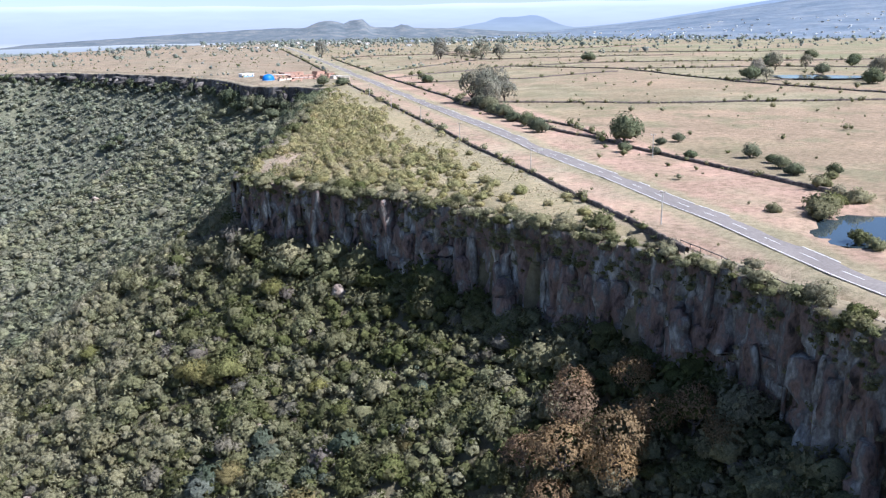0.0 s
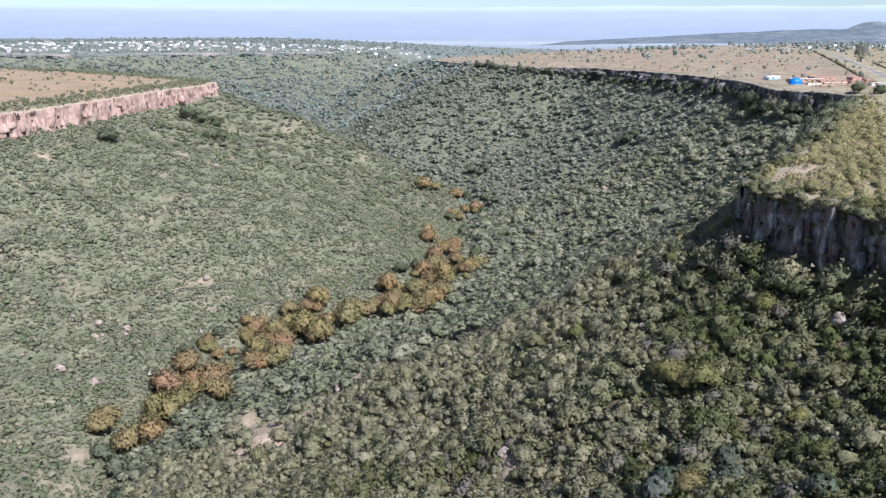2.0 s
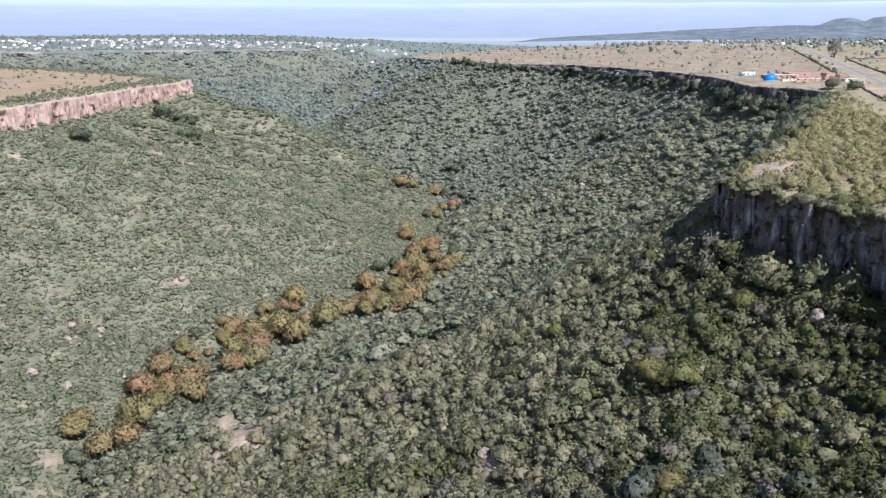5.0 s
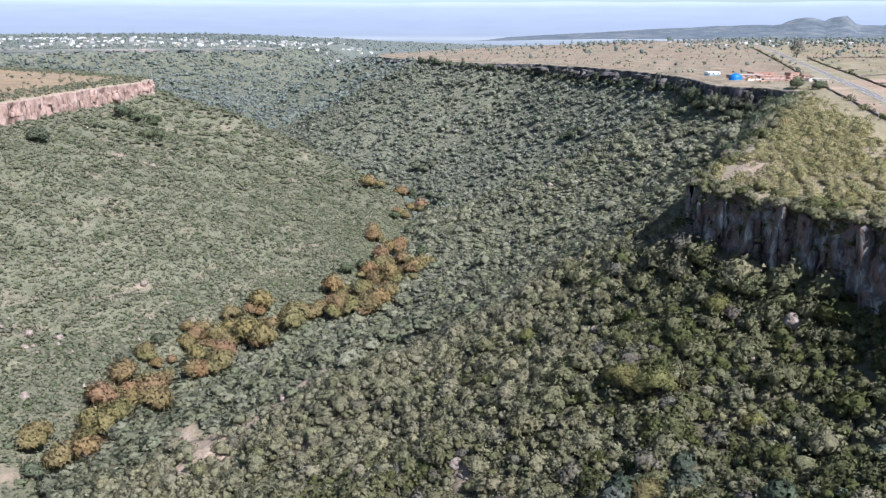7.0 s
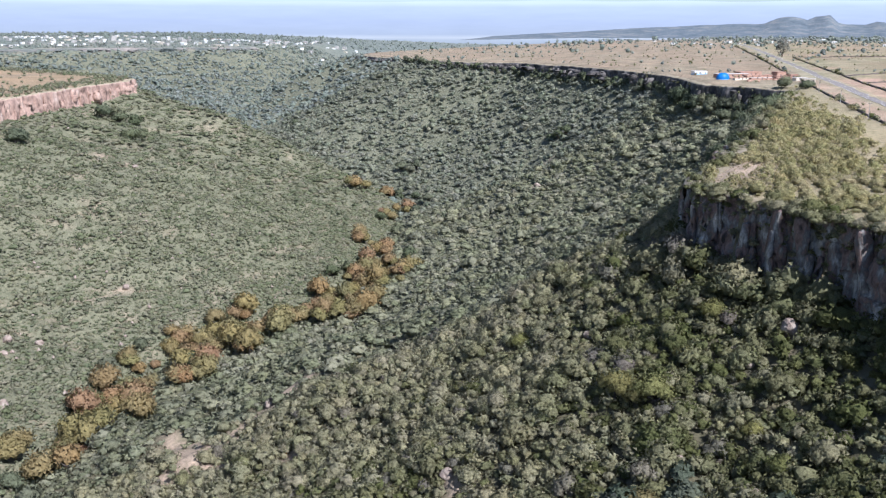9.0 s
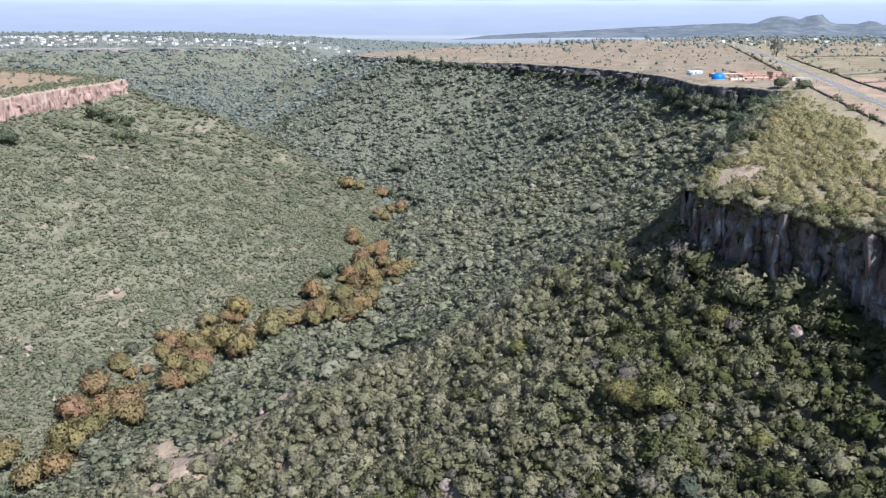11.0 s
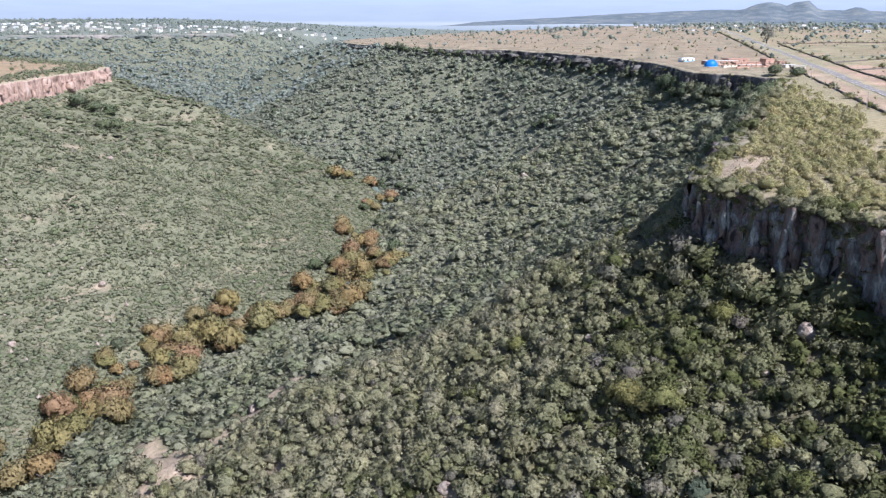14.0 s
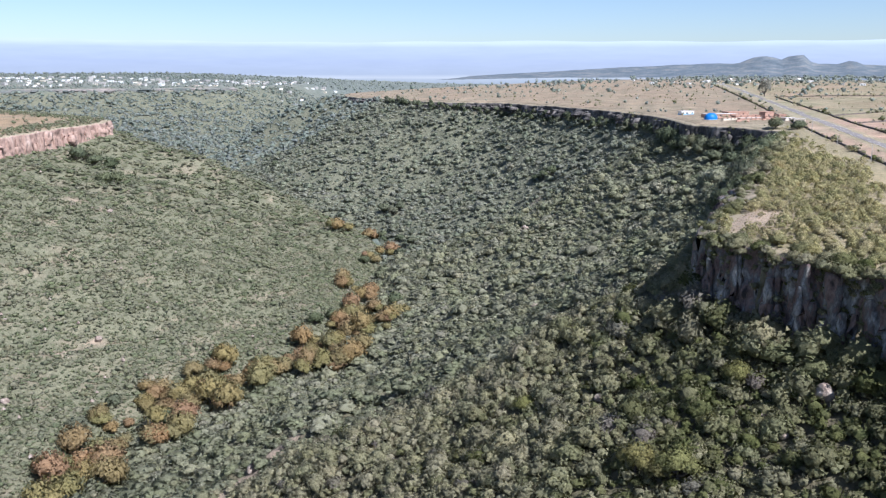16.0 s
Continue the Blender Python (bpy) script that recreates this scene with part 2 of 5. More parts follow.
RIM_SOIL = mottled("rim_soil", [(0.35, (0.2, 0.17, 0.11)), (0.5, (0.28, 0.23, 0.15)), (0.65, (0.3, 0.25, 0.19))], 0.3, 1.6)
DRY = leaf_material("dry_twigs", [(0.19, 0.165, 0.135), (0.225, 0.2, 0.165), (0.235, 0.215, 0.165)])
GRASS = leaf_material("dry_grass", [(0.4, 0.33, 0.22), (0.44, 0.36, 0.25), (0.36, 0.33, 0.19)])
STONE = mottled("dark_field_stone", [(0.3, (0.05, 0.04, 0.035)), (0.5, (0.10, 0.08, 0.068)), (0.7, (0.2, 0.165, 0.14))], 0.8, 3.0)
ASPHALT = mottled("asphalt", [(0.3, (0.15, 0.132, 0.122)), (0.7, (0.205, 0.182, 0.166))], 0.08, 1.6, 0.97, 0.1, 0.02)
PAINT = plain("road_paint", (0.72, 0.71, 0.68))
CONCRETE = mottled("concrete", [(0.3, (0.32, 0.3, 0.27)), (0.7, (0.46, 0.44, 0.4))], 0.5, 3.0)
WHITEWASH = plain("white_wall", (0.78, 0.77, 0.74))
CREAM = plain("cream_wall", (0.62, 0.55, 0.44))
GREYWALL = plain("grey_block_wall", (0.4, 0.38, 0.35))
BRICK = mottled("orange_brick", [(0.3, (0.3, 0.17, 0.12)), (0.7, (0.42, 0.27, 0.2))], 0.6, 4.0)
ROOF = plain("roof_slab", (0.5, 0.46, 0.42))
BLUE = plain("blue_tarpaulin", (0.015, 0.14, 0.44), 0.45)
PALE_BLUE = plain("blue_paint", (0.25, 0.45, 0.65))
DARKGLASS = plain("window_dark", (0.03, 0.035, 0.04), 0.15)
METAL = plain("weathered_steel", (0.2, 0.17, 0.15), 0.6, 0.4)
WATER, _n, _l, _b = material("pond_water", 0.06)
_b.inputs["Base Color"].default_value = (0.03, 0.045, 0.055, 1)
_b.inputs["Specular IOR Level"].default_value = 0.5
bump(_n, _l, _b, noise_node(_n, _l, 1.5, 3, 0.5, place(_n)), 0.06, 0.05)

GROUND, _n, _l, _b = material("earth_and_dry_grass", 0.95)
_a = _n.new("ShaderNodeAttribute")
_a.attribute_name = "soil"
_p = place(_n)
_c = blend(_n, _l, 0.5, _a.outputs["Color"], ramp(_n, _l, noise_node(_n, _l, 0.035, 6, 0.65, _p), [(0.3, (0.3, 0.32, 0.28)), (0.52, (0.52, 0.52, 0.51)), (0.68, (0.72, 0.69, 0.66))]), "OVERLAY")
_s = noise_node(_n, _l, 0.42, 9, 0.78, _p)
_c = blend(_n, _l, 0.72, _c, ramp(_n, _l, _s, [(0.34, (0.22, 0.24, 0.18)), (0.5, (0.52, 0.52, 0.5)), (0.66, (0.78, 0.76, 0.73))]), "OVERLAY")
_l.new(_c, _b.inputs["Base Color"])
bump(_n, _l, _b, _s, 0.8, 0.8)


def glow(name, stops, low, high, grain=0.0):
    """Hazy distance as self-lit colour, changing with height between two levels."""
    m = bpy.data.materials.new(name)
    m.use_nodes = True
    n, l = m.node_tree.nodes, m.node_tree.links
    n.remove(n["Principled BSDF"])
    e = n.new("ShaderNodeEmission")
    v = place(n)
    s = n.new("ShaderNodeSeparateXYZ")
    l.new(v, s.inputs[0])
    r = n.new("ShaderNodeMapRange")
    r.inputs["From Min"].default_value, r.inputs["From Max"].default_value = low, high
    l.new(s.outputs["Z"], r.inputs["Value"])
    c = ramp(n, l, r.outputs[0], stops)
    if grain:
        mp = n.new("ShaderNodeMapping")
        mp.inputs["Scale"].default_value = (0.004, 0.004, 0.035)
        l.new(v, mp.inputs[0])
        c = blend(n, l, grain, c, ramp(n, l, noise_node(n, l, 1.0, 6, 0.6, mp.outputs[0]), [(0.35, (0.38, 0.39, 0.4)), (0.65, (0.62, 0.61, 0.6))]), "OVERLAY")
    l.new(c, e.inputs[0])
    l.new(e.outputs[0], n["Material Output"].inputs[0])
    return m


# ---- building blocks ----
def mesh_of(name, verts, faces, mat, tone=None, soft=False, normals=None):
    """A mesh from arrays of places and of equal-sided faces."""
    verts, faces = np.asarray(verts, np.float32).reshape(-1, 3), np.asarray(faces, np.int32)
    me = bpy.data.meshes.new(name)
    me.vertices.add(len(verts))
    me.vertices.foreach_set("co", verts.ravel())
    me.loops.add(faces.size)
    me.loops.foreach_set("vertex_index", faces.ravel())
    me.polygons.add(len(faces))
    me.polygons.foreach_set("loop_start", np.arange(len(faces), dtype=np.int32) * faces.shape[1])
    if soft:
        me.polygons.foreach_set("use_smooth", np.ones(len(faces), bool))
    me.update(calc_edges=True)
    if tone is not None:
        me.attributes.new("tone", "FLOAT", "POINT").data.foreach_set("value", np.asarray(tone, np.float32))
    if normals is not None:
        me.attributes.new("custom_normal", "FLOAT_VECTOR", "POINT").data.foreach_set("vector", np.asarray(normals, np.float32).ravel())
    me.materials.append(mat)
    return me


def part(name, bm, mat, parent=None, label="", soft=False):
    me = bm
    if isinstance(bm, bmesh.types.BMesh):
        me = bpy.data.meshes.new(name)
        bm.to_mesh(me)
        bm.free()
        me.materials.append(mat)
        if soft:
            me.polygons.foreach_set("use_smooth", np.ones(len(me.polygons), bool))
    ob = new(name, me)
    ob.parent = parent
    return tagged(ob, label)


def box(x0, x1, y0, y1, z0, z1, bm=None, bevel=0.0):
    bm = bm or bmesh.new()
    r = bmesh.ops.create_cube(bm, size=1, matrix=Matrix.LocRotScale(((x0 + x1) / 2, (y0 + y1) / 2, (z0 + z1) / 2), None, (x1 - x0, y1 - y0, z1 - z0)))
    if bevel:
        edges = list({e for v in r["verts"] for e in v.link_edges})
        bmesh.ops.bevel(bm, geom=edges, offset=bevel, segments=1, affect="EDGES")
    return bm


def tube(points, sides=6, bm=None):
    """A tapered round bar through (x, y, z, radius)."""
    bm = bm or bmesh.new()
    rings = []
    for k, (x, y, z, r) in enumerate(points):
        a, b = points[max(k - 1, 0)], points[min(k + 1, len(points) - 1)]
        d = Vector((b[0] - a[0], b[1] - a[1], b[2] - a[2])).normalized()
        u = d.orthogonal().normalized()
        v = d.cross(u)
        rings.append([bm.verts.new(Vector((x, y, z)) + r * (u * math.cos(t) + v * math.sin(t))) for t in np.arange(sides) * 2 * math.pi / sides])
    for p, q in zip(rings, rings[1:]):
        for k in range(sides):
            bm.faces.new((p[k], p[(k + 1) % sides], q[(k + 1) % sides], q[k]))
    bm.faces.new(rings[-1])
    bm.faces.new(rings[0][::-1])
    return bm


def ground_at(x, y):
    return float(land(np.array([float(x)]), np.array([float(y)]))[0])


def along(line, step):
    """Places every step metres along a line of (x, y), with the direction there."""
    p = np.array([q[:2] for q in line], float)
    s = np.r_[0, np.cumsum(np.hypot(*np.diff(p, axis=0).T))]
    t = np.arange(0, s[-1], step)
    x, y = np.interp(t, s, p[:, 0]), np.interp(t, s, p[:, 1])
    dx, dy = np.gradient(x), np.gradient(y)
    k = np.hypot(dx, dy)
    return x, y, dx / k, dy / k


# ---- ground ----
def steps(stops, fine, grow, start, end):
    """Grid lines, fine between the two stops and coarser outwards."""
    out = list(np.arange(stops[0], stops[1], fine))
    g = fine
    while out[-1] < end:
        g = min(g * grow, 60)
        out.append(out[-1] + g)
    g = fine
    while out[0] > start:
        g = min(g * grow, 60)
        out.insert(0, out[0] - g)
    return np.array(out)


ROAD = [(118, -6), (131, 34), (143.3, 74), (147.5, 91), (157.5, 121), (168.3, 157), (185.5, 221), (205, 289), (228.5, 374), (272, 526),
        (315, 678), (435, 1087), (566, 1545), (640, 1800), (690, 2050)]


for _ in range(2):
    ROAD = [ROAD[0]] + [(p[0] + u * (q[0] - p[0]), p[1] + u * (q[1] - p[1])) for p, q in zip(ROAD, ROAD[1:]) for u in (0.25, 0.75)] + [ROAD[-1]]


def offset_line(line, d, a=0, b=None):
    p = np.array([q[:2] for q in line], float)
    t = np.gradient(p, axis=0)
    t /= np.hypot(*t.T)[:, None]
    return [tuple(v) for v in (p + d * np.stack([t[:, 1], -t[:, 0]], 1))[a:b]]


WALL_WEST = [p for p in offset_line(ROAD, -21.5) if 110 < p[1] < 1600]
WALL_EAST = [(208, 130), (212, 160), (217, 203), (225, 245), (229, 287), (244, 359), (264, 420), (313, 598), (352, 735), (455, 1090)]
FIELD_WALLS = [[(232, 262), (246, 300), (262, 433), (308, 385), (351, 339), (431, 269), (560, 170)], [(486, 707), (524, 584), (475, 411), (466, 292), (500, 190)],
               [(313, 598), (400, 560), (500, 560)], [(330, 660), (470, 700), (620, 690), (800, 560)], [(352, 735), (560, 860), (800, 800)],
               [(524, 584), (640, 520), (760, 380)], [(560, 860), (620, 1100), (900, 1300)], [(455, 1090), (700, 1050), (1000, 760)],
               [(700, 1050), (1100, 1200)], [(475, 411), (620, 330), (760, 210)], [(262, 433), (330, 520)], [(800, 560), (1100, 420)]]
BARE = [(93, 216, 2.6), (104, 291, 12), (98, 283, 8), (112, 300, 9), (119, 190, 7), (113, 214, 6), (-95, 308, 11), (-106, 322, 9), (-90, 318, 8), (-78, 318, 9), (-70, 338, 6), (-84, 296, 8), (-100, 296, 6), (-62, 352, 5), (-55, 362, 4), (4, 227, 3.5), (7, 222, 3), (-50, 280, 4), (-37, 345, 4), (-8, 392, 3.5),
        (-201, 546, 6), (-216, 523, 5), (-208, 535, 4), (-284, 738, 6), (-358, 640, 6), (-262, 745, 4), (89, 720, 7), (72, 796, 6), (120, 840, 6), (52, 610, 5), (-183, 321, 6), (-240, 600, 4)]
gx, gy = steps((-75, 270), 3.0, 1.035, -2900, 4950), steps((50, 400), 3.0, 1.025, -120, 4950)
gx = np.concatenate([gx[gx < -440], np.arange(-438, -340, 3.5), gx[gx > -338]])
X, Y = np.meshgrid(gx, gy)
Z = land(X, Y)
on_mesa, on_left, on_far = inside(X, Y, MESA), inside(X, Y, LEFT), inside(X, Y, FAR)
dr, sx = near_line(X, Y, ROAD, [float(k) for k in range(len(ROAD))])
cross = np.zeros(X.shape)
for k in range(len(ROAD) - 1):
    pick = (sx >= k) & (sx <= k + 1)
    (ax, ay), (bx, by) = ROAD[k], ROAD[k + 1]
    cross[pick] = ((X - ax) * (by - ay) - (Y - ay) * (bx - ax))[pick]
side = np.where(cross > 0, dr, -dr)
Z = np.where(on_mesa & (dr < 9), Z + 0.25 * smooth(9, 4, dr), Z)


def tint(base, colour, weight):
    return base + (np.array(colour) - base) * np.clip(weight, 0, 1)[..., None]


n1, n2, n3 = waves(X, Y, 160, 31), waves(X, Y, 34, 32), waves(X, Y, 11, 33, 2)
soil = np.zeros((*X.shape, 3)) + (0.1, 0.088, 0.055)
soil = tint(soil, (0.14, 0.122, 0.078), smooth(-0.2, 0.9, n2 + n3))
dry, straw, pink, verge = (0.34, 0.275, 0.19), (0.38, 0.33, 0.23), (0.47, 0.31, 0.235), (0.34, 0.3, 0.19)
top = tint(np.zeros((*X.shape, 3)) + dry, straw, smooth(-0.5, 0.6, n1))
top = tint(top, (0.24, 0.24, 0.13), 0.7 * smooth(0.1, 0.8, n2))
east = tint(top, (0.38, 0.29, 0.21), smooth(0.0, 0.5, waves(X, Y, 300, 35) + 0.4 * n2))
east = tint(east, (0.27, 0.27, 0.16), smooth(0.1, 0.5, waves(X, Y, 230, 36)) * smooth(250, 600, dr))
east = tint(east, (0.4, 0.3, 0.22), smooth(30, 4, near_line(X, Y, [(285, 270), (380, 215)])[0] - 35))
east = tint(east, (0.27, 0.25, 0.16), 0.75 * smooth(0.25, 0.7, n2 + 0.6 * n1)) * (0.94, 0.91, 0.85)
top = np.where((side > 0)[..., None], east, top)
ochre = smooth(620, 740, Y) * (side < -12)
top = tint(top, (0.31, 0.225, 0.158), ochre * np.clip(0.7 + 0.3 * n2, 0, 1))
top = tint(top, (0.22, 0.195, 0.135), ochre * 0.6 * smooth(0.1, 0.8, n2 + 0.7 * n1))
strip = smooth(-24, -20, side) * smooth(46, 40, side) * (Y < 700)
top = tint(top, pink, strip * np.clip(0.75 + 0.5 * n2, 0, 1))
top = tint(top, verge, smooth(9.5, 6.5, dr + 1.5 * n3) * 0.8)
top = tint(top, (0.26, 0.25, 0.15), smooth(20, 14, dr) * smooth(0, 8, -side) * smooth(-0.2, 0.6, n2 + n3) * 0.35)
prom = on_mesa & (side < -24) & (Y < 640)
top = tint(top, (0.34, 0.28, 0.17), prom * 0.8)
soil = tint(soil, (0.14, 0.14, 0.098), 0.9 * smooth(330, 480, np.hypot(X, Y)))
west_bank = (X < np.interp(Y, [p[1] for p in STREAM[:16]], [p[0] for p in STREAM[:16]]) - 5) & (Y < 1250 + 0.3 * (X + 350))
soil = tint(soil, (0.142, 0.138, 0.09), 0.9 * west_bank)
soil = tint(soil, (0.25, 0.2, 0.145), 0.6 * west_bank * smooth(0.35, 0.9, n2 + 0.5 * n3 + 0.4 * n1))
soil = np.where(on_mesa[..., None], top * (0.75 - 0.04 * (side > 46))[..., None], soil)
lf = tint(np.zeros((*X.shape, 3)) + (0.42, 0.3, 0.185), (0.28, 0.25, 0.15), smooth(45, 20, near_line(X, Y, RIM_LEFT)[0] + 8 * n2))
soil = np.where(on_left[..., None], tint(lf, (0.4, 0.3, 0.2), smooth(-0.2, 0.6, n1)) * 0.62, soil)
soil = np.where(on_far[..., None], tint(np.zeros((*X.shape, 3)) + (0.2, 0.185, 0.15), (0.135, 0.15, 0.125), smooth(-0.4, 0.3, n1 + n2)), soil)
# Distance haze tinted into the ground colour beyond about 2 km.
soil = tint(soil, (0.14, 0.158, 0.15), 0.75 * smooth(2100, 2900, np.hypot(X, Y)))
for bx, by, br in BARE:
    soil = tint(soil, (0.3, 0.23, 0.172), 0.9 * smooth(br * 1.25, br * 0.5, np.hypot(X - bx, (Y - by) * 0.8) + 0.3 * br * n3))
POND = (188, 104)
dp = np.hypot((X - POND[0]) * 0.75, Y - POND[1]) + 2.5 * n3
Z = Z - 1.6 * smooth(20, 13, dp)
Z = np.where(on_mesa & (dr < 4.2), Z - 0.06, Z)
ny, nx = X.shape
i = np.arange(ny * nx).reshape(ny, nx)
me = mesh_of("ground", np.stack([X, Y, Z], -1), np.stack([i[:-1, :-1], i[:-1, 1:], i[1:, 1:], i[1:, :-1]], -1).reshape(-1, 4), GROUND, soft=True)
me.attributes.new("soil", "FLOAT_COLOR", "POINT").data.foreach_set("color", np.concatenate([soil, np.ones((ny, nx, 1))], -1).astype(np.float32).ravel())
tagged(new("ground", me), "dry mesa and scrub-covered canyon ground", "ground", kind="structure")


# ---- highway ----
def ribbon(line, a, b, lift, step=4.0, start=0.0, length=None):
    """A strip that follows a line, from a to b metres across it."""
    x, y, dx, dy = along(line, step)
    s = np.arange(len(x)) * step
    if length:
        keep = np.linspace(start, start + length, 4)
        x, y, dx, dy = (np.interp(keep, s, v) for v in (x, y, dx, dy))
    z = mesa_top(x, y) + lift
    v = np.stack([np.stack([x + d * dy, y - d * dx, z], 1) for d in (a, b)], 1).reshape(-1, 3)
    k = np.arange(len(x) - 1) * 2
    return v, np.stack([k, k + 1, k + 3, k + 2], 1)


road = tagged(new("road", mesh_of("road", *ribbon(ROAD, -3.9, 3.9, 0.27), ASPHALT)), "grey two-lane asphalt highway across the mesa", "road", kind="structure")
for d in (-3.45, 3.45):
    part("edge_line", mesh_of("edge_line", *ribbon(ROAD, d - 0.09, d + 0.09, 0.28), PAINT), None, road, "white edge line")
for k in range(60):
    part("centre_dash", mesh_of("centre_dash", *ribbon(ROAD, -0.08, 0.08, 0.28, 4.0, 40 + 13.4 * k, 6.0), PAINT), None, road)

px, py = POND
a = np.linspace(0, 2 * math.pi, 40, endpoint=False)
rr = 21 + 3 * np.sin(3 * a) + 1.5 * np.sin(7 * a + 1)
pv = np.stack([px + rr * 1.3 * np.cos(a), py + rr * np.sin(a), np.full(40, ground_at(px, py) - 0.75)], 1)
tagged(new("pond", mesh_of("pond", pv, np.arange(40)[None], WATER)), "shallow muddy pond reflecting the sky", "pond", kind="structure")


# ---- cliffs ----
def boulder_mesh(name, seed, mat):
    g = np.random.RandomState(seed)
    bm = bmesh.new()
    bmesh.ops.create_icosphere(bm, subdivisions=3, radius=1)
    o = Vector(g.uniform(-50, 50, 3))
    for v in bm.verts:
        c = v.co.copy()
        v.co = c * (1 + 0.45 * noise.noise(c * 0.9 + o) + 0.14 * noise.noise(c * 2.7 + o))
        v.co.z *= 0.8
    me = bpy.data.meshes.new(name)
    bm.to_mesh(me)
    bm.free()
    me.materials.append(mat)
    return me


def rock_column(seed, mat, sides=7, rings=10):
    """A cracked basalt column of unit height and half width, with ledges where blocks have broken off."""
    g = np.random.RandomState(seed)
    turn = np.sort(g.uniform(0, 1, sides) * 0.5 + np.arange(sides)) / sides * 6.283
    shape, v = g.uniform(0.75, 1.2, sides), []
    shift, lean, r = np.zeros(2), g.uniform(-0.25, 0.25, 2), 1.0
    levels = np.r_[0, np.sort(g.uniform(0.05, 0.95, rings - 2)), 1]
    for k, h in enumerate(levels):
        if k % 2 == 0:
            r, shift = g.uniform(0.72, 1.2), g.uniform(-0.3, 0.3, 2)
            shape = np.clip(shape + g.uniform(-0.24, 0.24, sides), 0.55, 1.35)
        top = 0.72 if k == rings - 1 else 1.0
        for s in range(sides):
            q = r * shape[s] * top * g.uniform(0.95, 1.05)
            v.append((q * math.cos(turn[s]) + shift[0] + lean[0] * h, q * math.sin(turn[s]) + shift[1] + lean[1] * h, h + (0.035 * g.uniform(-1, 1) if k else 0)))
    v.append((*(shift + lean), 1.015))
    f = []
    for k in range(rings - 1):
        for s in range(sides):
            p, q = k * sides + s, k * sides + (s + 1) % sides
            f += [(p, q, q + sides), (p, q + sides, p + sides)]
    f += [((rings - 1) * sides + s, (rings - 1) * sides + (s + 1) % sides, rings * sides) for s in range(sides)]
    return mesh_of("rock_column", v, f, mat)


LEDGES = []


def cliff(name, rim, first, last, mat, label, spacing, width, seed, out=3.4, fine=1.0, relief=1.0, top=mesa_top, ledge=0.0, rim_mat=RIM_SOIL):
    """A rough rock wall under a rim; the buttresses that bulge out of it are its pieces."""
    g = np.random.RandomState(seed)
    line = rim[first:last]
    x, y, dx, dy = along(line, fine)
    _, h = near_line(x, y, rim, [p[2] for p in rim])
    z0 = top(x, y) - 0.6
    rows = int(max(6, 24 / fine))
    v = np.zeros((rows + 2, len(x), 3))
    ix, iy = x + dy * 5.0, y - dx * 5.0
    v[0] = np.stack([ix, iy, land(ix, iy) - 0.15], 1)
    z0 = np.minimum(z0, v[0, :, 2] - 0.1) - 0.7 * np.abs(waves(x, y, 8, seed))
    for k in range(1, rows + 2):
        f = (k - 1) / rows
        for j in range(len(x)):
            zz = z0[j] - f * (h[j] + 4)
            s = j * fine
            col = noise.noise((s / 5.5, zz / 26, seed))
            push = 1.0 - 5.0 * abs(col) + 4.6 * noise.noise((s / 15, zz / 34, seed + 9)) + 1.3 * noise.noise((s / 2.3, zz / 5, seed + 3)) + 0.5 * noise.noise((s, zz / 1.4, seed + 5))
            step = 0.8 * noise.noise((s / 6, math.floor(zz / 3.5) * 3.7, seed + 7))
            p = out + 1.0 * f + relief * (push + step) * (0.3 + 0.7 * min(1, 4 * f))
            v[k, j] = (x[j] - dy[j] * p, y[j] + dx[j] * p, zz)
            if ledge and g.rand() < ledge * (0.4 + 1.6 * (f < 0.3)) and f < 0.75:
                LEDGES.append(tuple(v[k, j]))
    n = len(x)
    i = np.arange((rows + 2) * n).reshape(rows + 2, n)
    thing = new(name, mesh_of(name, v, np.stack([i[:-1, :-1], i[1:, :-1], i[1:, 1:], i[:-1, 1:]], -1).reshape(-1, 4), mat))
    tagged(thing, label, "cliff", kind="structure")
    thing.data.materials.append(rim_mat)
    thing.data.polygons.foreach_set("material_index", (np.arange(len(thing.data.polygons)) < n - 1).astype(np.int32))
    shapes = [rock_column(seed * 31 + k, mat) for k in range(14)]
    x, y, dx, dy = along(line, spacing)
    _, h = near_line(x, y, rim, [p[2] for p in rim])
    t0 = top(x, y)
    for k in range(len(x)):
        for row in range(2):
            if row and g.rand() < 0.45:
                continue
            w = width * g.choice([0.45, 0.7, 1.0, 1.5]) * g.uniform(0.8, 1.15)
            crest = t0[k] - 1.0 - (g.uniform(0, 3.0) + (g.rand() < 0.6) * g.uniform(0.1, 0.55) * h[k] if not row else g.uniform(0.3, 0.7) * h[k])
            foot = t0[k] - h[k] - 5
            far = out - 0.4 * w + g.uniform(-1.4, 1.6) + 3.4 * noise.noise((k * spacing / 15, -0.3, seed + 9)) + (0.55 * w if row else 0)
            cx, cy = x[k] - dy[k] * far + dx[k] * g.uniform(-1, 1), y[k] + dx[k] * far + dy[k] * g.uniform(-1, 1)
            ob = part("rock_column", shapes[g.randint(14)], None, thing)
            ob.matrix_basis = pose(cx, cy, foot, g.uniform(-5, 5), g.uniform(-5, 5), g.uniform(0, 360)) @ Matrix.Diagonal((w * 0.5, w * 0.5, max(crest - foot, 3), 1))
            if ledge and g.rand() < 0.5:
                LEDGES.append((cx, cy, crest))
    return thing


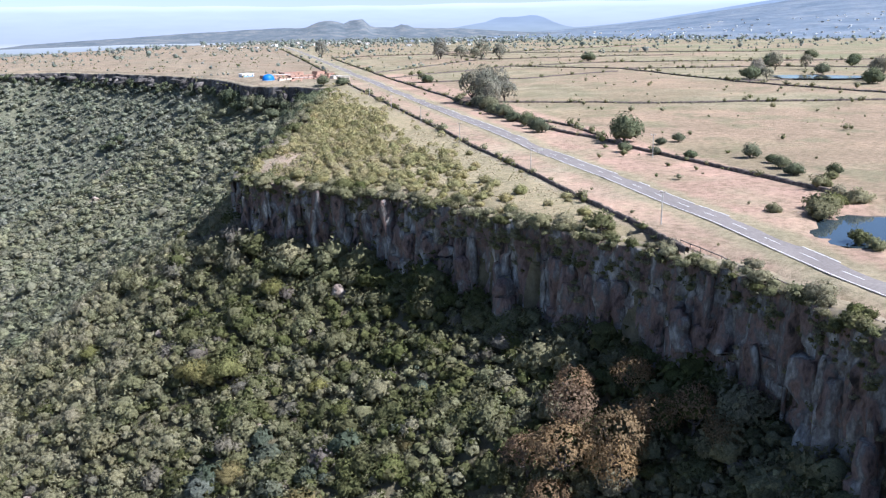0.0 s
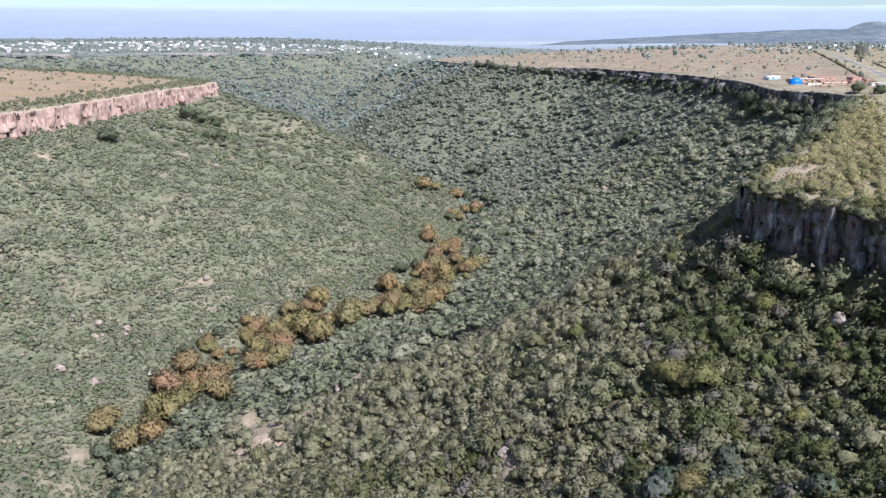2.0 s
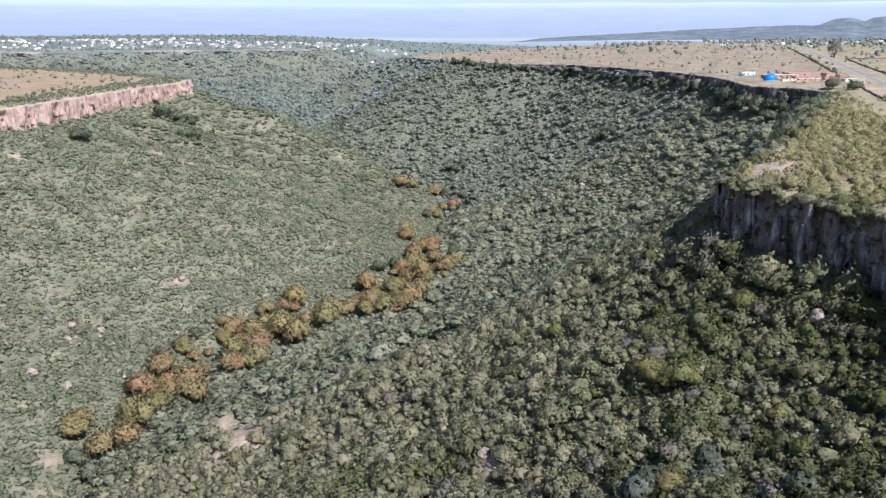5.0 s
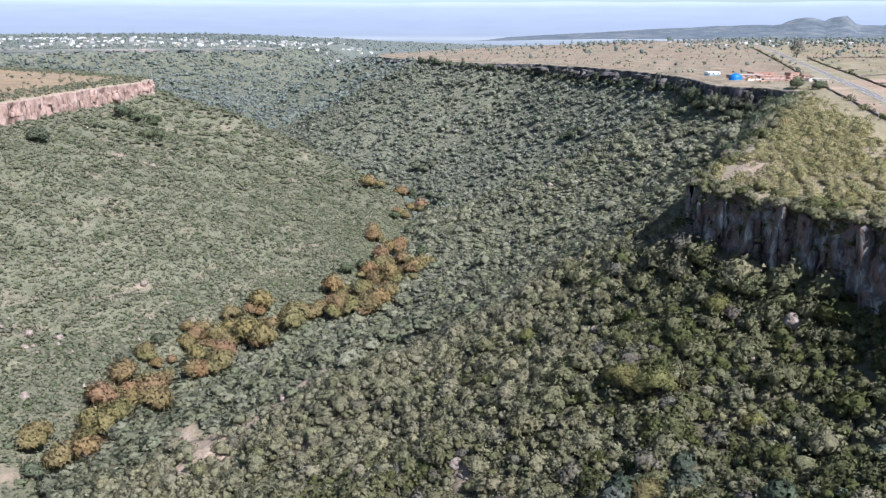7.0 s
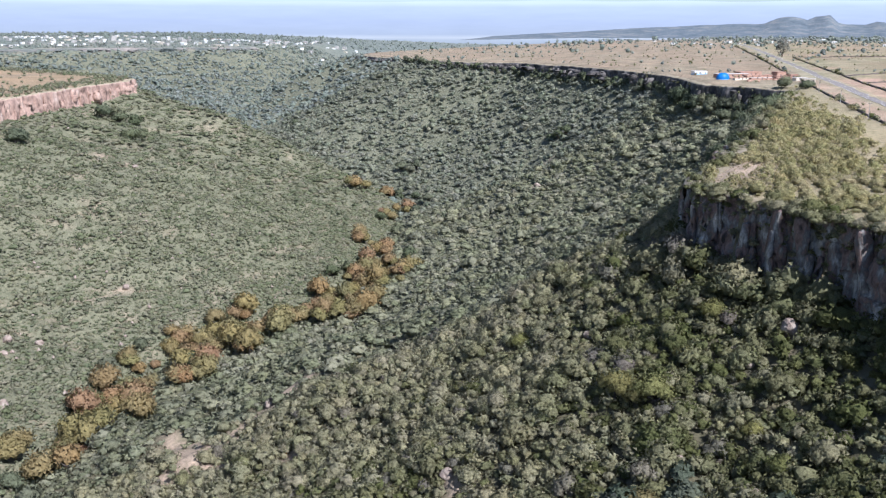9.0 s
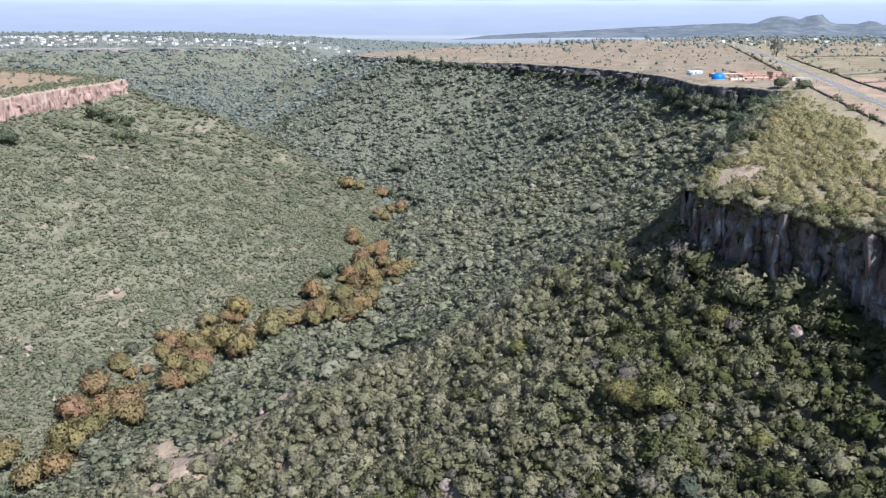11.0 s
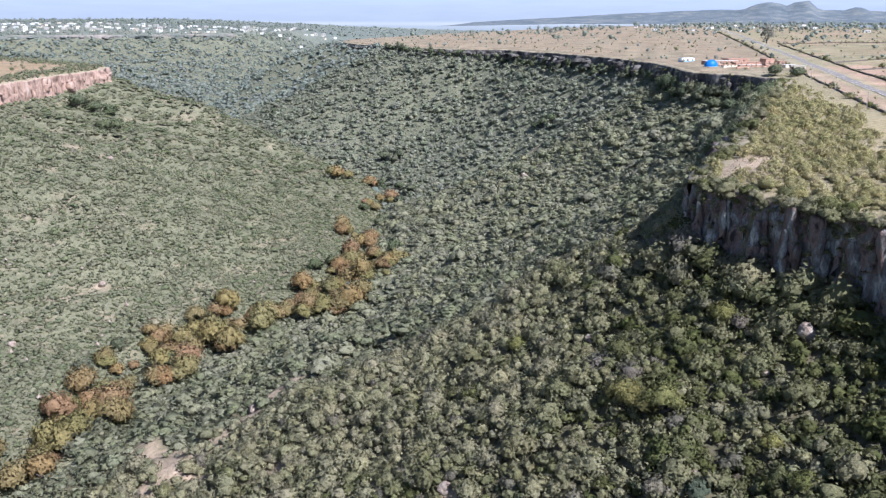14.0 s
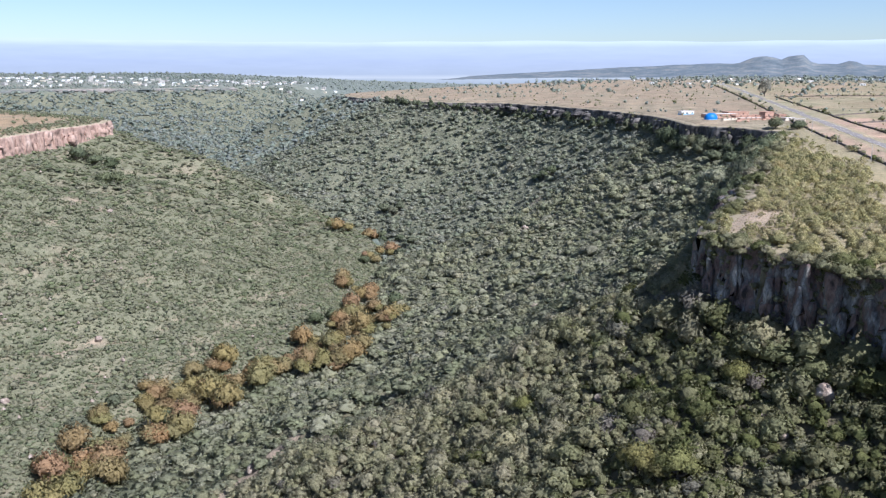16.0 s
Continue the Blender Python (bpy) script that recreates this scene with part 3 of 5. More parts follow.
cliff("cliff_near", RIM_MESA, 2, 18, ROCK, "shaded brown and grey basalt cliff with lichen below the mesa rim", 1.9, 3.9, 3, out=1.6, fine=0.9, ledge=0.12)
cliff("cliff_point", RIM_MESA, 17, 25, ROCK, "low basalt cliff on the far flank of the mesa point", 3.2, 5.0, 4, fine=1.6, ledge=0.03)
cliff("cliff_houses", RIM_MESA, 23, 31, SHADED_ROCK, "basalt cliff below the brick buildings, its shade in the rock colour", 4.4, 6.5, 5, fine=1.8, ledge=0.012)
cliff("cliff_distant", RIM_MESA, 30, 39, SHADED_ROCK, "long cliff line along the distant mesa rim, coloured dark for shade", 7.0, 9.0, 6, fine=3.5)
cliff("cliff_far", RIM_FAR[::-1], 4, 9, FAR_ROCK, "broken pale ledge along the rim of the far mesa", 18, 13, 8, out=4.0, fine=6.0,
      top=lambda x, y: 6 + 1.5 * waves(np.asarray(x), np.asarray(y), 400, 8), rim_mat=FAR_ROCK)
cliff("cliff_left", RIM_LEFT[::-1], 3, 12, PINK_ROCK, "sunlit pinkish rock cliff below the straw-coloured field", 4.2, 5.5, 7, out=4.2, fine=1.6, relief=0.9,
      top=lambda x, y: np.full(np.shape(x), -9.0) - 0.004 * (np.asarray(x) + 380))


# ---- plants ----
def crown(g, n, lobes, leaf, wide=1.0, high=1.0, low=0.2, flat=0.75):
    """Leaf clumps, each a small triangle, over the lobes of a crown of unit radius."""
    centres, radii = [], []
    for k in range(lobes):
        t, r = g.uniform(0, 6.283), (0 if k == 0 else g.uniform(0.32, 0.62))
        centres.append((r * math.cos(t) * wide, r * math.sin(t) * wide, low + high * (0.58 - 0.28 * r + g.uniform(-0.1, 0.12))))
        radii.append(g.uniform(0.34, 0.5) if k else 0.64)
    centres, radii = np.array(centres), np.array(radii)
    k = g.choice(lobes, 3 * n, p=radii ** 2 / (radii ** 2).sum())
    d = g.normal(size=(3 * n, 3))
    d[:, 2] = np.abs(d[:, 2]) * np.where(g.rand(3 * n) < 0.86, 1, -0.6)
    d /= np.linalg.norm(d, axis=1)[:, None]
    c = centres[k] + d * (radii[k] * g.uniform(0.82, 1.32, 3 * n))[:, None] * (1, 1, flat)
    deep = (np.linalg.norm((c[:, None] - centres[None]) / (1, 1, flat), axis=2) < 0.78 * radii[None]).any(1)
    free = np.argsort(deep, kind="stable")[:n]
    c, d = c[free], d[free]
    nn = d + 0.65 * g.normal(size=(n, 3)) + (0, 0, 0.25)
    nn /= np.linalg.norm(nn, axis=1)[:, None]
    u = np.cross(nn, g.normal(size=(n, 3)))
    u /= np.linalg.norm(u, axis=1)[:, None]
    w = np.cross(nn, u)
    s = (leaf * g.uniform(0.6, 1.4, n))[:, None]
    tri = np.stack([c + u * s, c - 0.5 * u * s + 0.8 * w * s, c - 0.5 * u * s - 0.8 * w * s], 1)
    return tri.reshape(-1, 3), np.repeat(d, 3, axis=0), centres, radii


bm = bmesh.new()
bmesh.ops.create_icosphere(bm, subdivisions=1, radius=1)
BALL = {"round": (np.array([v.co[:] for v in bm.verts]), np.array([[v.index for v in f.verts] for f in bm.faces]))}
bm.free()


def template(seed, n, lobes, leaf, wide=1.0, high=1.1, low=0.0, flat=0.8, filled="round"):
    """A crown: leaf clumps over uneven lobes, closed inside by the lobes' own bodies."""
    g = np.random.RandomState(seed)
    v, out, centres, radii = crown(g, n, lobes, leaf, wide, high, low, flat)
    f = np.arange(len(v)).reshape(-1, 3)
    if filled:
        bv, bf = BALL[filled]
        for c, r in zip(centres, radii):
            f = np.concatenate([f, bf + len(v)])
            v = np.concatenate([v, c + bv * g.uniform(0.66, 1.12, (len(bv), 1)) * r * 0.9 * (1, 1, flat)])
            out = np.concatenate([out, bv])
    out = out + 0.5 * (v - (0, 0, low + 0.35 * high)) + 0.3 * g.normal(size=v.shape)
    return v, f, out / (np.linalg.norm(out, axis=1)[:, None] + 1e-6)


def spread(cell, x0, x1, y0, y1, seed, keep):
    """Uneven places about a cell apart, where keep(x, y) gives a chance of growing."""
    g = np.random.RandomState(seed)
    x, y = np.meshgrid(np.arange(x0, x1, cell), np.arange(y0, y1, cell))
    x = (x + g.uniform(-0.48, 0.48, x.shape) * cell).ravel()
    y = (y + g.uniform(-0.48, 0.48, y.shape) * cell).ravel()
    ok = g.rand(len(x)) < keep(x, y)
    return x[ok], y[ok]


def in_sight(x, y):
    """The sector of land that the walk looks over."""
    b = np.degrees(np.arctan2(x, y + 12))
    return (b > -34) & (b < 60)


def thicket(name, x, y, size, mats, shapes, seed, label, category, sink=0.25, stretch=(0.8, 1.25), shift=None):
    """Plants past counting, joined to one mesh of many leaves."""
    g = np.random.RandomState(seed)
    z = land(x, y)
    kind = g.randint(len(shapes), size=len(x))
    vs, fs, ts, ns, base = [], [], [], [], 0
    for k, (v, f, *out) in enumerate(shapes):
        p = kind == k
        m = p.sum()
        if not m:
            continue
        s, a, h = size[p], g.uniform(0, 6.283, m), g.uniform(*stretch, m)
        c, q = np.cos(a) * s, np.sin(a) * s
        w = np.empty((m, len(v), 3), np.float32)
        w[:, :, 0] = v[None, :, 0] * c[:, None] - v[None, :, 1] * q[:, None] + x[p][:, None]
        w[:, :, 1] = v[None, :, 0] * q[:, None] + v[None, :, 1] * c[:, None] + y[p][:, None]
        w[:, :, 2] = v[None, :, 2] * (s * h)[:, None] + (z[p] - sink * s)[:, None]
        vs.append(w.reshape(-1, 3))
        if out:
            o = out[0]
            w = np.empty((m, len(v), 3), np.float32)
            w[:, :, 0] = o[None, :, 0] * np.cos(a)[:, None] - o[None, :, 1] * np.sin(a)[:, None]
            w[:, :, 1] = o[None, :, 0] * np.sin(a)[:, None] + o[None, :, 1] * np.cos(a)[:, None]
            w[:, :, 2] = o[None, :, 2]
            ns.append(w.reshape(-1, 3))
        fs.append((f[None] + (np.arange(m) * len(v))[:, None, None] + base).reshape(-1, 3))
        patch = 0.5 + 0.3 * waves(x[p], y[p], 60, seed + 5) + 0.16 * waves(x[p], y[p], 17, seed + 6)
        if shift is not None:
            patch = patch + shift[p]
        ts.append(np.repeat(np.clip(patch + g.normal(0, 0.24, m), 0, 0.93) + g.uniform(0, 0.07, m), len(v)))
        base += m * len(v)
    ob = new(name, mesh_of(name, np.concatenate(vs), np.concatenate(fs), mats, np.concatenate(ts), True, np.concatenate(ns) if ns else None))
    return tagged(ob, label, category, kind="stuff")


def limbs(seed, height, spread_r, count=4):
    """A trunk with forked limbs."""
    g = np.random.RandomState(seed)
    bm = tube([(0, 0, -0.4, 0.09), (0.02, 0, 0.15 * height, 0.075), (0.05, 0.03, 0.4 * height, 0.055)], 6)
    for k in range(count):
        t = 6.283 * k / count + g.uniform(-0.4, 0.4)
        r, h = spread_r * g.uniform(0.45, 0.75), height * g.uniform(0.6, 0.85)
        tube([(0.03, 0.02, height * g.uniform(0.15, 0.35), 0.05), (0.5 * r * math.cos(t), 0.5 * r * math.sin(t), 0.55 * h, 0.035),
              (r * math.cos(t), r * math.sin(t), h, 0.012)], 5, bm)
    return bm


def plant_kind(name, mat, seeds, n, lobes, leaf, label, category, group, wide=1.0, high=1.1, low=0.0, filled="round"):
    """Prototypes of one kind of tree: a base with its trunk and its crown."""
    made = []
    for s in seeds:
        root = new(name, None)
        v, f, out = template(s, n, lobes, leaf, wide, high, low, 0.8, filled)
        part("crown", mesh_of("crown", v, f, mat, soft=True, normals=out), None, root)
        part("trunk", limbs(s, low + 0.75 * high, wide), BARK, root, "grey-brown trunk with forked limbs")
        tagged(root, label, category, group)
        made.append(root)
    return made


def plant(kinds, x, y, size, seed, tall=1.0, sink=0.1, level=None):
    """Copies of the prototypes at the given places; each prototype takes the first place of its own."""
    g = np.random.RandomState(seed)
    used = set()
    for k in range(len(x)):
        p = kinds[k % len(kinds)]
        m = pose(x[k], y[k], (ground_at(x[k], y[k]) if level is None else level[k]) - sink * size[k], 0, 0, g.uniform(0, 360))
        s = Matrix.Diagonal((size[k], size[k], size[k] * tall * g.uniform(0.85, 1.2), 1))
        if p.name in used:
            ob = copy_thing(p, m)
        else:
            used.add(p.name)
            ob = p
        ob.matrix_basis = m @ s


mesa_d = lambda x, y: near_line(x, y, RIM_MESA)[0]


def bare_ground(x, y):
    free = np.ones(len(x), bool)
    for bx, by, br in BARE:
        free &= np.hypot(x - bx, (y - by) * 0.8) > br * (0.75 + 0.32 * np.sin(x * 1.7 + y * 2.3))
    return free


def on_slope(x, y):
    return ~inside(x, y, MESA) & ~inside(x, y, LEFT) & ~inside(x, y, FAR) & bare_ground(x, y) & in_sight(x, y)


NEAR = [template(100 + k, 210, 6, 0.096) for k in range(12)]
MID = [template(200 + k, 36, 2, 0.17) for k in range(10)]
WEE = [template(300 + k, 5, 1, 0.36, low=-0.15) for k in range(8)]
WIDE = [template(370 + k, 18, 1, 0.24) for k in range(8)]
FINE = [template(360 + k, 16, 1, 0.22) for k in range(8)]
LOW = [template(350 + k, 20, 1, 0.2) for k in range(8)]
g0 = np.random.RandomState(5)

# near canyon slope
def near_slope(x, y):
    return on_slope(x, y) & (np.hypot(x, y) < 335) & (np.hypot(x, y + 10) > 118) & (mesa_d(x, y) > 3) & (y > 25)


# Tone drop towards the cliff side: its shade put into the shrub colours.
shade_tone = lambda x, y: 0.42 * smooth(25, 75, x) - 0.12 - 0.12 * waves(x, y, 45, 73)
x, y = spread(4.4, -160, 140, 20, 335, 41, near_slope)
size = np.clip(g0.gamma(4.5, 0.68, len(x)), 1.3, 5.6) * (1 + 0.5 * smooth(18, 7, mesa_d(x, y)))
u, v = spread(2.9, -160, 140, 20, 335, 42, near_slope)
thicket("canyon_undergrowth", u, v, g0.uniform(2.0, 3.5, len(u)), SCRUB, LOW, 31, "low grey-green undergrowth between the shrubs", "scrub", 0.15, shift=0.4 * smooth(240, 330, np.hypot(u, v)) - shade_tone(u, v))
order = np.argsort(np.hypot(x, y - 10))
single = np.zeros(len(x), bool)
single[order[::4][:280]] = True
dry = ~single & (g0.rand(len(x)) < 0.1 + 0.12 * waves(x, y, 50, 71))
thicket("dry_scrub", x[dry], y[dry], size[dry] * 0.85, DRY, NEAR, 34, "leafless grey-brown thorn shrubs among the green scrub", "scrub")
single |= dry
thicket("canyon_scrub", x[~single], y[~single], size[~single], SCRUB, NEAR, 1, "dense dark and grey-green thorn scrub on the canyon slope", "scrub", shift=0.4 * smooth(240, 330, np.hypot(x, y))[~single] - shade_tone(x, y)[~single])
single &= ~dry
xs, ys, ss = x[single], y[single], size[single] * 1.12
kinds = plant_kind("shrub", SCRUB_ONE, range(110, 116), 620, 10, 0.07, "rounded dark green shrub on the canyon slope", "shrub", "canyon shrubs")
plant(kinds, xs[:170], ys[:170], ss[:170], 2)
kinds = plant_kind("yellowing_shrub", YELLOW_ONE, range(120, 123), 620, 9, 0.07, "flat-topped yellow-green shrub among the scrub", "shrub", "yellowing shrubs", 1.1, 0.85)
plant(kinds, xs[170:205], ys[170:205], ss[170:205] * 1.25, 3)
kinds = plant_kind("prickly_pear", CACTUS_ONE, range(130, 133), 240, 7, 0.2, "pale grey-green prickly pear cactus among the scrub", "cactus", "prickly pears", 0.9, 1.0, 0.1, False)
plant(kinds, xs[205:], ys[205:], ss[205:] * 0.8, 4)

# scrub on the canyon floor below the start
x, y = spread(5.0, -150, 135, -100, 135, 61, lambda x, y: ~inside(x, y, MESA) & (np.hypot(x, y + 10) <= 120) & (mesa_d(x, y) > 5))
thicket("floor_scrub", x, y, np.clip(g0.gamma(6, 0.55, len(x)), 1.6, 5.5), SCRUB, LOW, 62, "grey-green scrub over the canyon floor", "scrub")

# farther slopes
x, y = spread(4.6, -430, 270, 150, 900, 43, lambda x, y: on_slope(x, y) & (np.hypot(x, y) >= 335) & (np.hypot(x, y) < 820) & (mesa_d(x, y) > 6) & (np.sin(x * 12.9 + y * 78.2) > np.where(x < np.interp(y, [p[1] for p in STREAM], [p[0] for p in STREAM]), -0.98, -2)))
bank_x, bank_y = [p[0] for p in STREAM[:16]], [p[1] for p in STREAM[:16]]
left_bank = x < np.interp(y, bank_y, bank_x)
size = np.clip(g0.gamma(3.6, 1.0, len(x)), 1.7, 8.5)
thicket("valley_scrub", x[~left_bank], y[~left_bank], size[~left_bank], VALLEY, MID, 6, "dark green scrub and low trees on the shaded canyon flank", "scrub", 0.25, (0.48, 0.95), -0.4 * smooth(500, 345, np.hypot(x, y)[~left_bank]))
thicket("hillside_scrub", x[left_bank], y[left_bank], np.clip(size[left_bank], 1.8, 5.0) * g0.uniform(0.6, 0.95, left_bank.sum()), PALE, FINE, 7, "sunlit grey-green low scrub over the far hillside", "scrub", 0.2, (0.45, 0.8))
x, y = spread(5.6, -480, 0, 600, 1300, 53, lambda x, y: on_slope(x, y) & (np.hypot(x, y) >= 820) & (x < np.interp(y, bank_y, bank_x) - 6) & (y < 1250 + 0.3 * (x + 350)))
thicket("upper_hillside_scrub", x, y, np.clip(g0.gamma(8, 0.58, len(x)), 2.4, 6.5), PALE, LOW, 33, "grey-green scrub over the crest of the hillside", "scrub", 0.15, (0.32, 0.6))
x, y = spread(6.0, -500, 300, 640, 1400, 59, lambda x, y: on_slope(x, y) & (np.hypot(x, y) >= 820) & (np.hypot(x, y) < 1330) & (mesa_d(x, y) > 5) & (x > np.interp(y, bank_y, bank_x) - 6))
thicket("upper_valley_scrub", x, y, np.clip(g0.gamma(7, 0.62, len(x)), 2.4, 8), UPPER, WIDE, 60, "dense scrub on the upper canyon flank, leaf colour partly hazed", "scrub", 0.25, (0.5, 0.95))
x, y = spread(9.5, -1500, 300, 640, 2500, 44, lambda x, y: on_slope(x, y) & (np.hypot(x, y) >= 820) & ((np.hypot(x, y) >= 1330) | (x < np.interp(y, bank_y, bank_x))) & ((x > np.interp(y, bank_y, bank_x) - 6) | (y > 1250 + 0.3 * (x + 350))))
thicket("distant_scrub", x, y, np.clip(g0.gamma(7, 0.88, len(x)), 3.2, 10), HAZY_LEAF, WEE, 8, "scrub over the distant canyon sides, blue haze in its leaf colour", "scrub", 0.2, (0.5, 0.9))

x, y = spread(3.1, -430, 60, 150, 900, 57, lambda x, y: on_slope(x, y) & (np.hypot(x, y) < 830) & (x < np.interp(y, bank_y, bank_x) - 4))
thicket("hillside_undergrowth", x, y, g0.uniform(1.3, 2.5, len(x)), PALE, WEE, 58, "fine grey-green undergrowth over the sunlit hillside", "scrub", 0.1, (0.42, 0.8))

x, y = spread(4.8, -200, 270, 230, 900, 75, lambda x, y: on_slope(x, y) & (np.hypot(x, y) >= 325) & (np.hypot(x, y) < 860) & (mesa_d(x, y) > 4) & (x > np.interp(y, bank_y, bank_x) - 4))
thicket("valley_undergrowth", x, y, g0.uniform(2.0, 3.4, len(x)), VALLEY, WEE, 76, "low grey-green undergrowth between the trees of the flank", "scrub", 0.1, (0.4, 0.75))

# pale stones showing through the hillside scrub
x, y = spread(13, -420, 120, 180, 900, 50, lambda x, y: on_slope(x, y) * (x < np.interp(y, bank_y, bank_x)) * (0.1 + 0.3 * smooth(0.0, 0.9, waves(x, y, 80, 66))))
g = np.random.RandomState(12)
sv = np.array([(1, 0, 0), (0, 1, 0), (-1, 0, 0), (0, -1, 0), (0, 0, 1), (0.7, 0.7, -0.5), (-0.7, 0.7, -0.5), (-0.7, -0.7, -0.5), (0.7, -0.7, -0.5)], float)
sf = np.array([(0, 1, 4), (1, 2, 4), (2, 3, 4), (3, 0, 4), (0, 5, 1), (1, 6, 2), (2, 7, 3), (3, 8, 0)])
stones = [(sv * g.uniform(0.6, 1.3, sv.shape), sf) for _ in range(6)]
thicket("hillside_stones", x, y, g.uniform(0.5, 1.3, len(x)), BOULDER, stones, 13, "pale stones lying between the hillside shrubs", "stones", -1.2)

# autumn trees along the stream
GLADE = [(-174, 351), (-166, 378), (-162, 390), (-172, 404), (-148, 386), (-165, 432), (-163, 457), (-153, 478), (-133, 437), (-125, 455), (-151, 495), (-131, 516),
         (-114, 472), (-120, 532), (-100, 503), (-78, 522), (-73, 579), (-56, 520), (-54, 606), (-42, 524), (-50, 560), (-60, 556), (-38, 628), (-23, 597), (-30, 570), (-92, 525),
         (-26, 860), (-39, 820), (-40, 932), (-77, 915), (-55, 718), (-41, 701), (-39, 655), (-54, 615)]
gl = np.repeat(np.array(GLADE, float), 5, axis=0) + g0.uniform(-10.5, 10.5, (5 * len(GLADE), 2)) * (1, 0.8)
x, y, dx, dy = along(STREAM[3:10], 8)
gl = np.concatenate([gl, np.stack([x + 8, y - 4], 1) + g0.uniform(-13, 13, (len(x), 2))])
gl = gl[(g0.rand(len(gl)) < 0.85) | (np.hypot(gl[:, 0] + 50, gl[:, 1] - 560) < 50)]
kinds = plant_kind("autumn_tree", AUTUMN_ONE, range(140, 145), 420, 8, 0.085, "broad tree in orange-brown autumn leaf along the stream", "tree", "autumn trees", 1.0, 1.2, 0.2)
plant(kinds, gl[:, 0], gl[:, 1], np.clip(g0.gamma(14, 0.5, len(gl)), 4.2, 9.5), 9, 1.05, 0.05)
x, y, dx, dy = along(STREAM[1:13], 26)
x, y = x + g0.uniform(-24, 24, len(x)), y + g0.uniform(-10, 10, len(x))
kinds = plant_kind("stream_tree", FIELD_TREE, range(150, 153), 320, 7, 0.11, "dark green tree beside the stream", "tree", "stream trees", 1.0, 1.2, 0.2)
plant(kinds, x, y, g0.uniform(4, 7, len(x)), 10)

# withered trees in the shade under the near cliff
kinds = plant_kind("withered_tree", BROWN_ONE, range(160, 164), 1500, 16, 0.05, "half-bare tree with brown withered leaves below the cliff", "tree", "withered trees", 0.95, 1.35, 0.35, False)
wx = np.array([101.0, 108, 108, 117, 121, 97, 122, 121, 95, 113, 104])
wy = np.array([116.0, 108, 123, 107, 118, 123, 101, 93, 113, 128, 104])
plant(kinds, wx, wy, np.array([7.8, 6.9, 5.8, 5.4, 4.6, 5.8, 4.8, 4.2, 5.0, 5.0, 5.4]), 11, 1.15, 0.0)

# spreading yellow-green trees on the near slope
kinds = plant_kind("yellow_tree", YELLOW_ONE, range(170, 174), 800, 12, 0.06, "spreading flat-topped yellow-green tree above the scrub", "tree", "yellow trees", 1.15, 0.75, 0.4)
plant(kinds, np.array([50.0, 59, 80, 49, 30, 78, 79, 70, 55]), np.array([222.0, 216, 236, 183, 280, 194, 179, 226, 219]), np.array([5.6, 5.6, 4.0, 4.4, 4.2, 3.2, 3.4, 3.2, 4.5]), 12)

# dark groves on the hillsides
kinds = plant_kind("dark_tree", FIELD_TREE, range(180, 184), 230, 7, 0.11, "dense dark green tree standing out of the hillside scrub", "tree", "hillside trees", 1.0, 1.15, 0.15)
dk = np.array([(-340, 908, 11), (-324, 907, 10), (-330, 918, 11), (-321, 940, 10), (-285, 826, 10), (-279, 835, 9), (-290, 838, 6), (-230, 804, 5), (-346, 723, 11), (-23, 982, 8), (-33, 995, 9), (-15, 990, 7), (140, 880, 7), (132, 880, 7), (126, 890, 6), (192, 523, 5), (238, 628, 7),
               (230, 640, 8), (222, 655, 7), (212, 640, 7), (205, 610, 6), (190, 590, 6), (214, 580, 6), (-189, 1213, 8)])
plant(kinds, dk[:, 0], dk[:, 1], dk[:, 2], 24)
x, y, dx, dy = along(RIM_MESA[21:36], 5.0)
out = g0.uniform(4, 14, len(x))
x, y = x - dy * out, y + dx * out
ok = ~inside(x, y, MESA)
low_rim = np.where(y > 760, 0.62, 1.0)
plant([copy_thing(k, Matrix()) for k in kinds], x[ok], y[ok], g0.uniform(4.6, 8.0, ok.sum()) * low_rim[ok], 25, 1.25)

# acacias over the mesa point
prom_line = lambda x, y: near_line(x, y, RIM_MESA[13:27])[0]
def keep_point(x, y):
    s = np.interp(y, [p[1] for p in WALL_WEST], [p[0] for p in WALL_WEST]) - x
    d = prom_line(x, y)
    thick = smooth(6, 26, s - 6 + 10 * waves(x, y, 40, 61)) * smooth(1, 8, d) * smooth(165, 200, y)
    return (inside(x, y, MESA) & (s > 2) & (y > 120) & (y < 640) & bare_ground(x, y)) * np.maximum(thick * (0.72 + 0.26 * smooth(-0.4, 0.4, waves(x, y, 26, 62))), 0.05)
x, y = spread(3.1, 70, 280, 110, 640, 45, keep_point)
size = np.clip(g0.gamma(7, 0.24, len(x)), 0.8, 2.9)
first = np.argsort(y)[:240]
rest = np.setdiff1d(np.arange(len(x)), first)
OLIVE_SHAPES = [template(400 + k, 150, 7, 0.15, 1.0, 0.9, 0.1, 0.8, False) for k in range(6)]
thicket("acacia_scrub", x[rest], y[rest], size[rest], OLIVES, OLIVE_SHAPES, 12, "olive-green feathery acacia scrub on the mesa point", "scrub", 0.05)
kinds = plant_kind("acacia", OLIVES_ONE, range(410, 415), 300, 8, 0.09, "small olive-green acacia bush on dry grass", "bush", "acacia bushes", 1.0, 0.8, 0.0)
plant(kinds, x[first], y[first], size[first], 13)

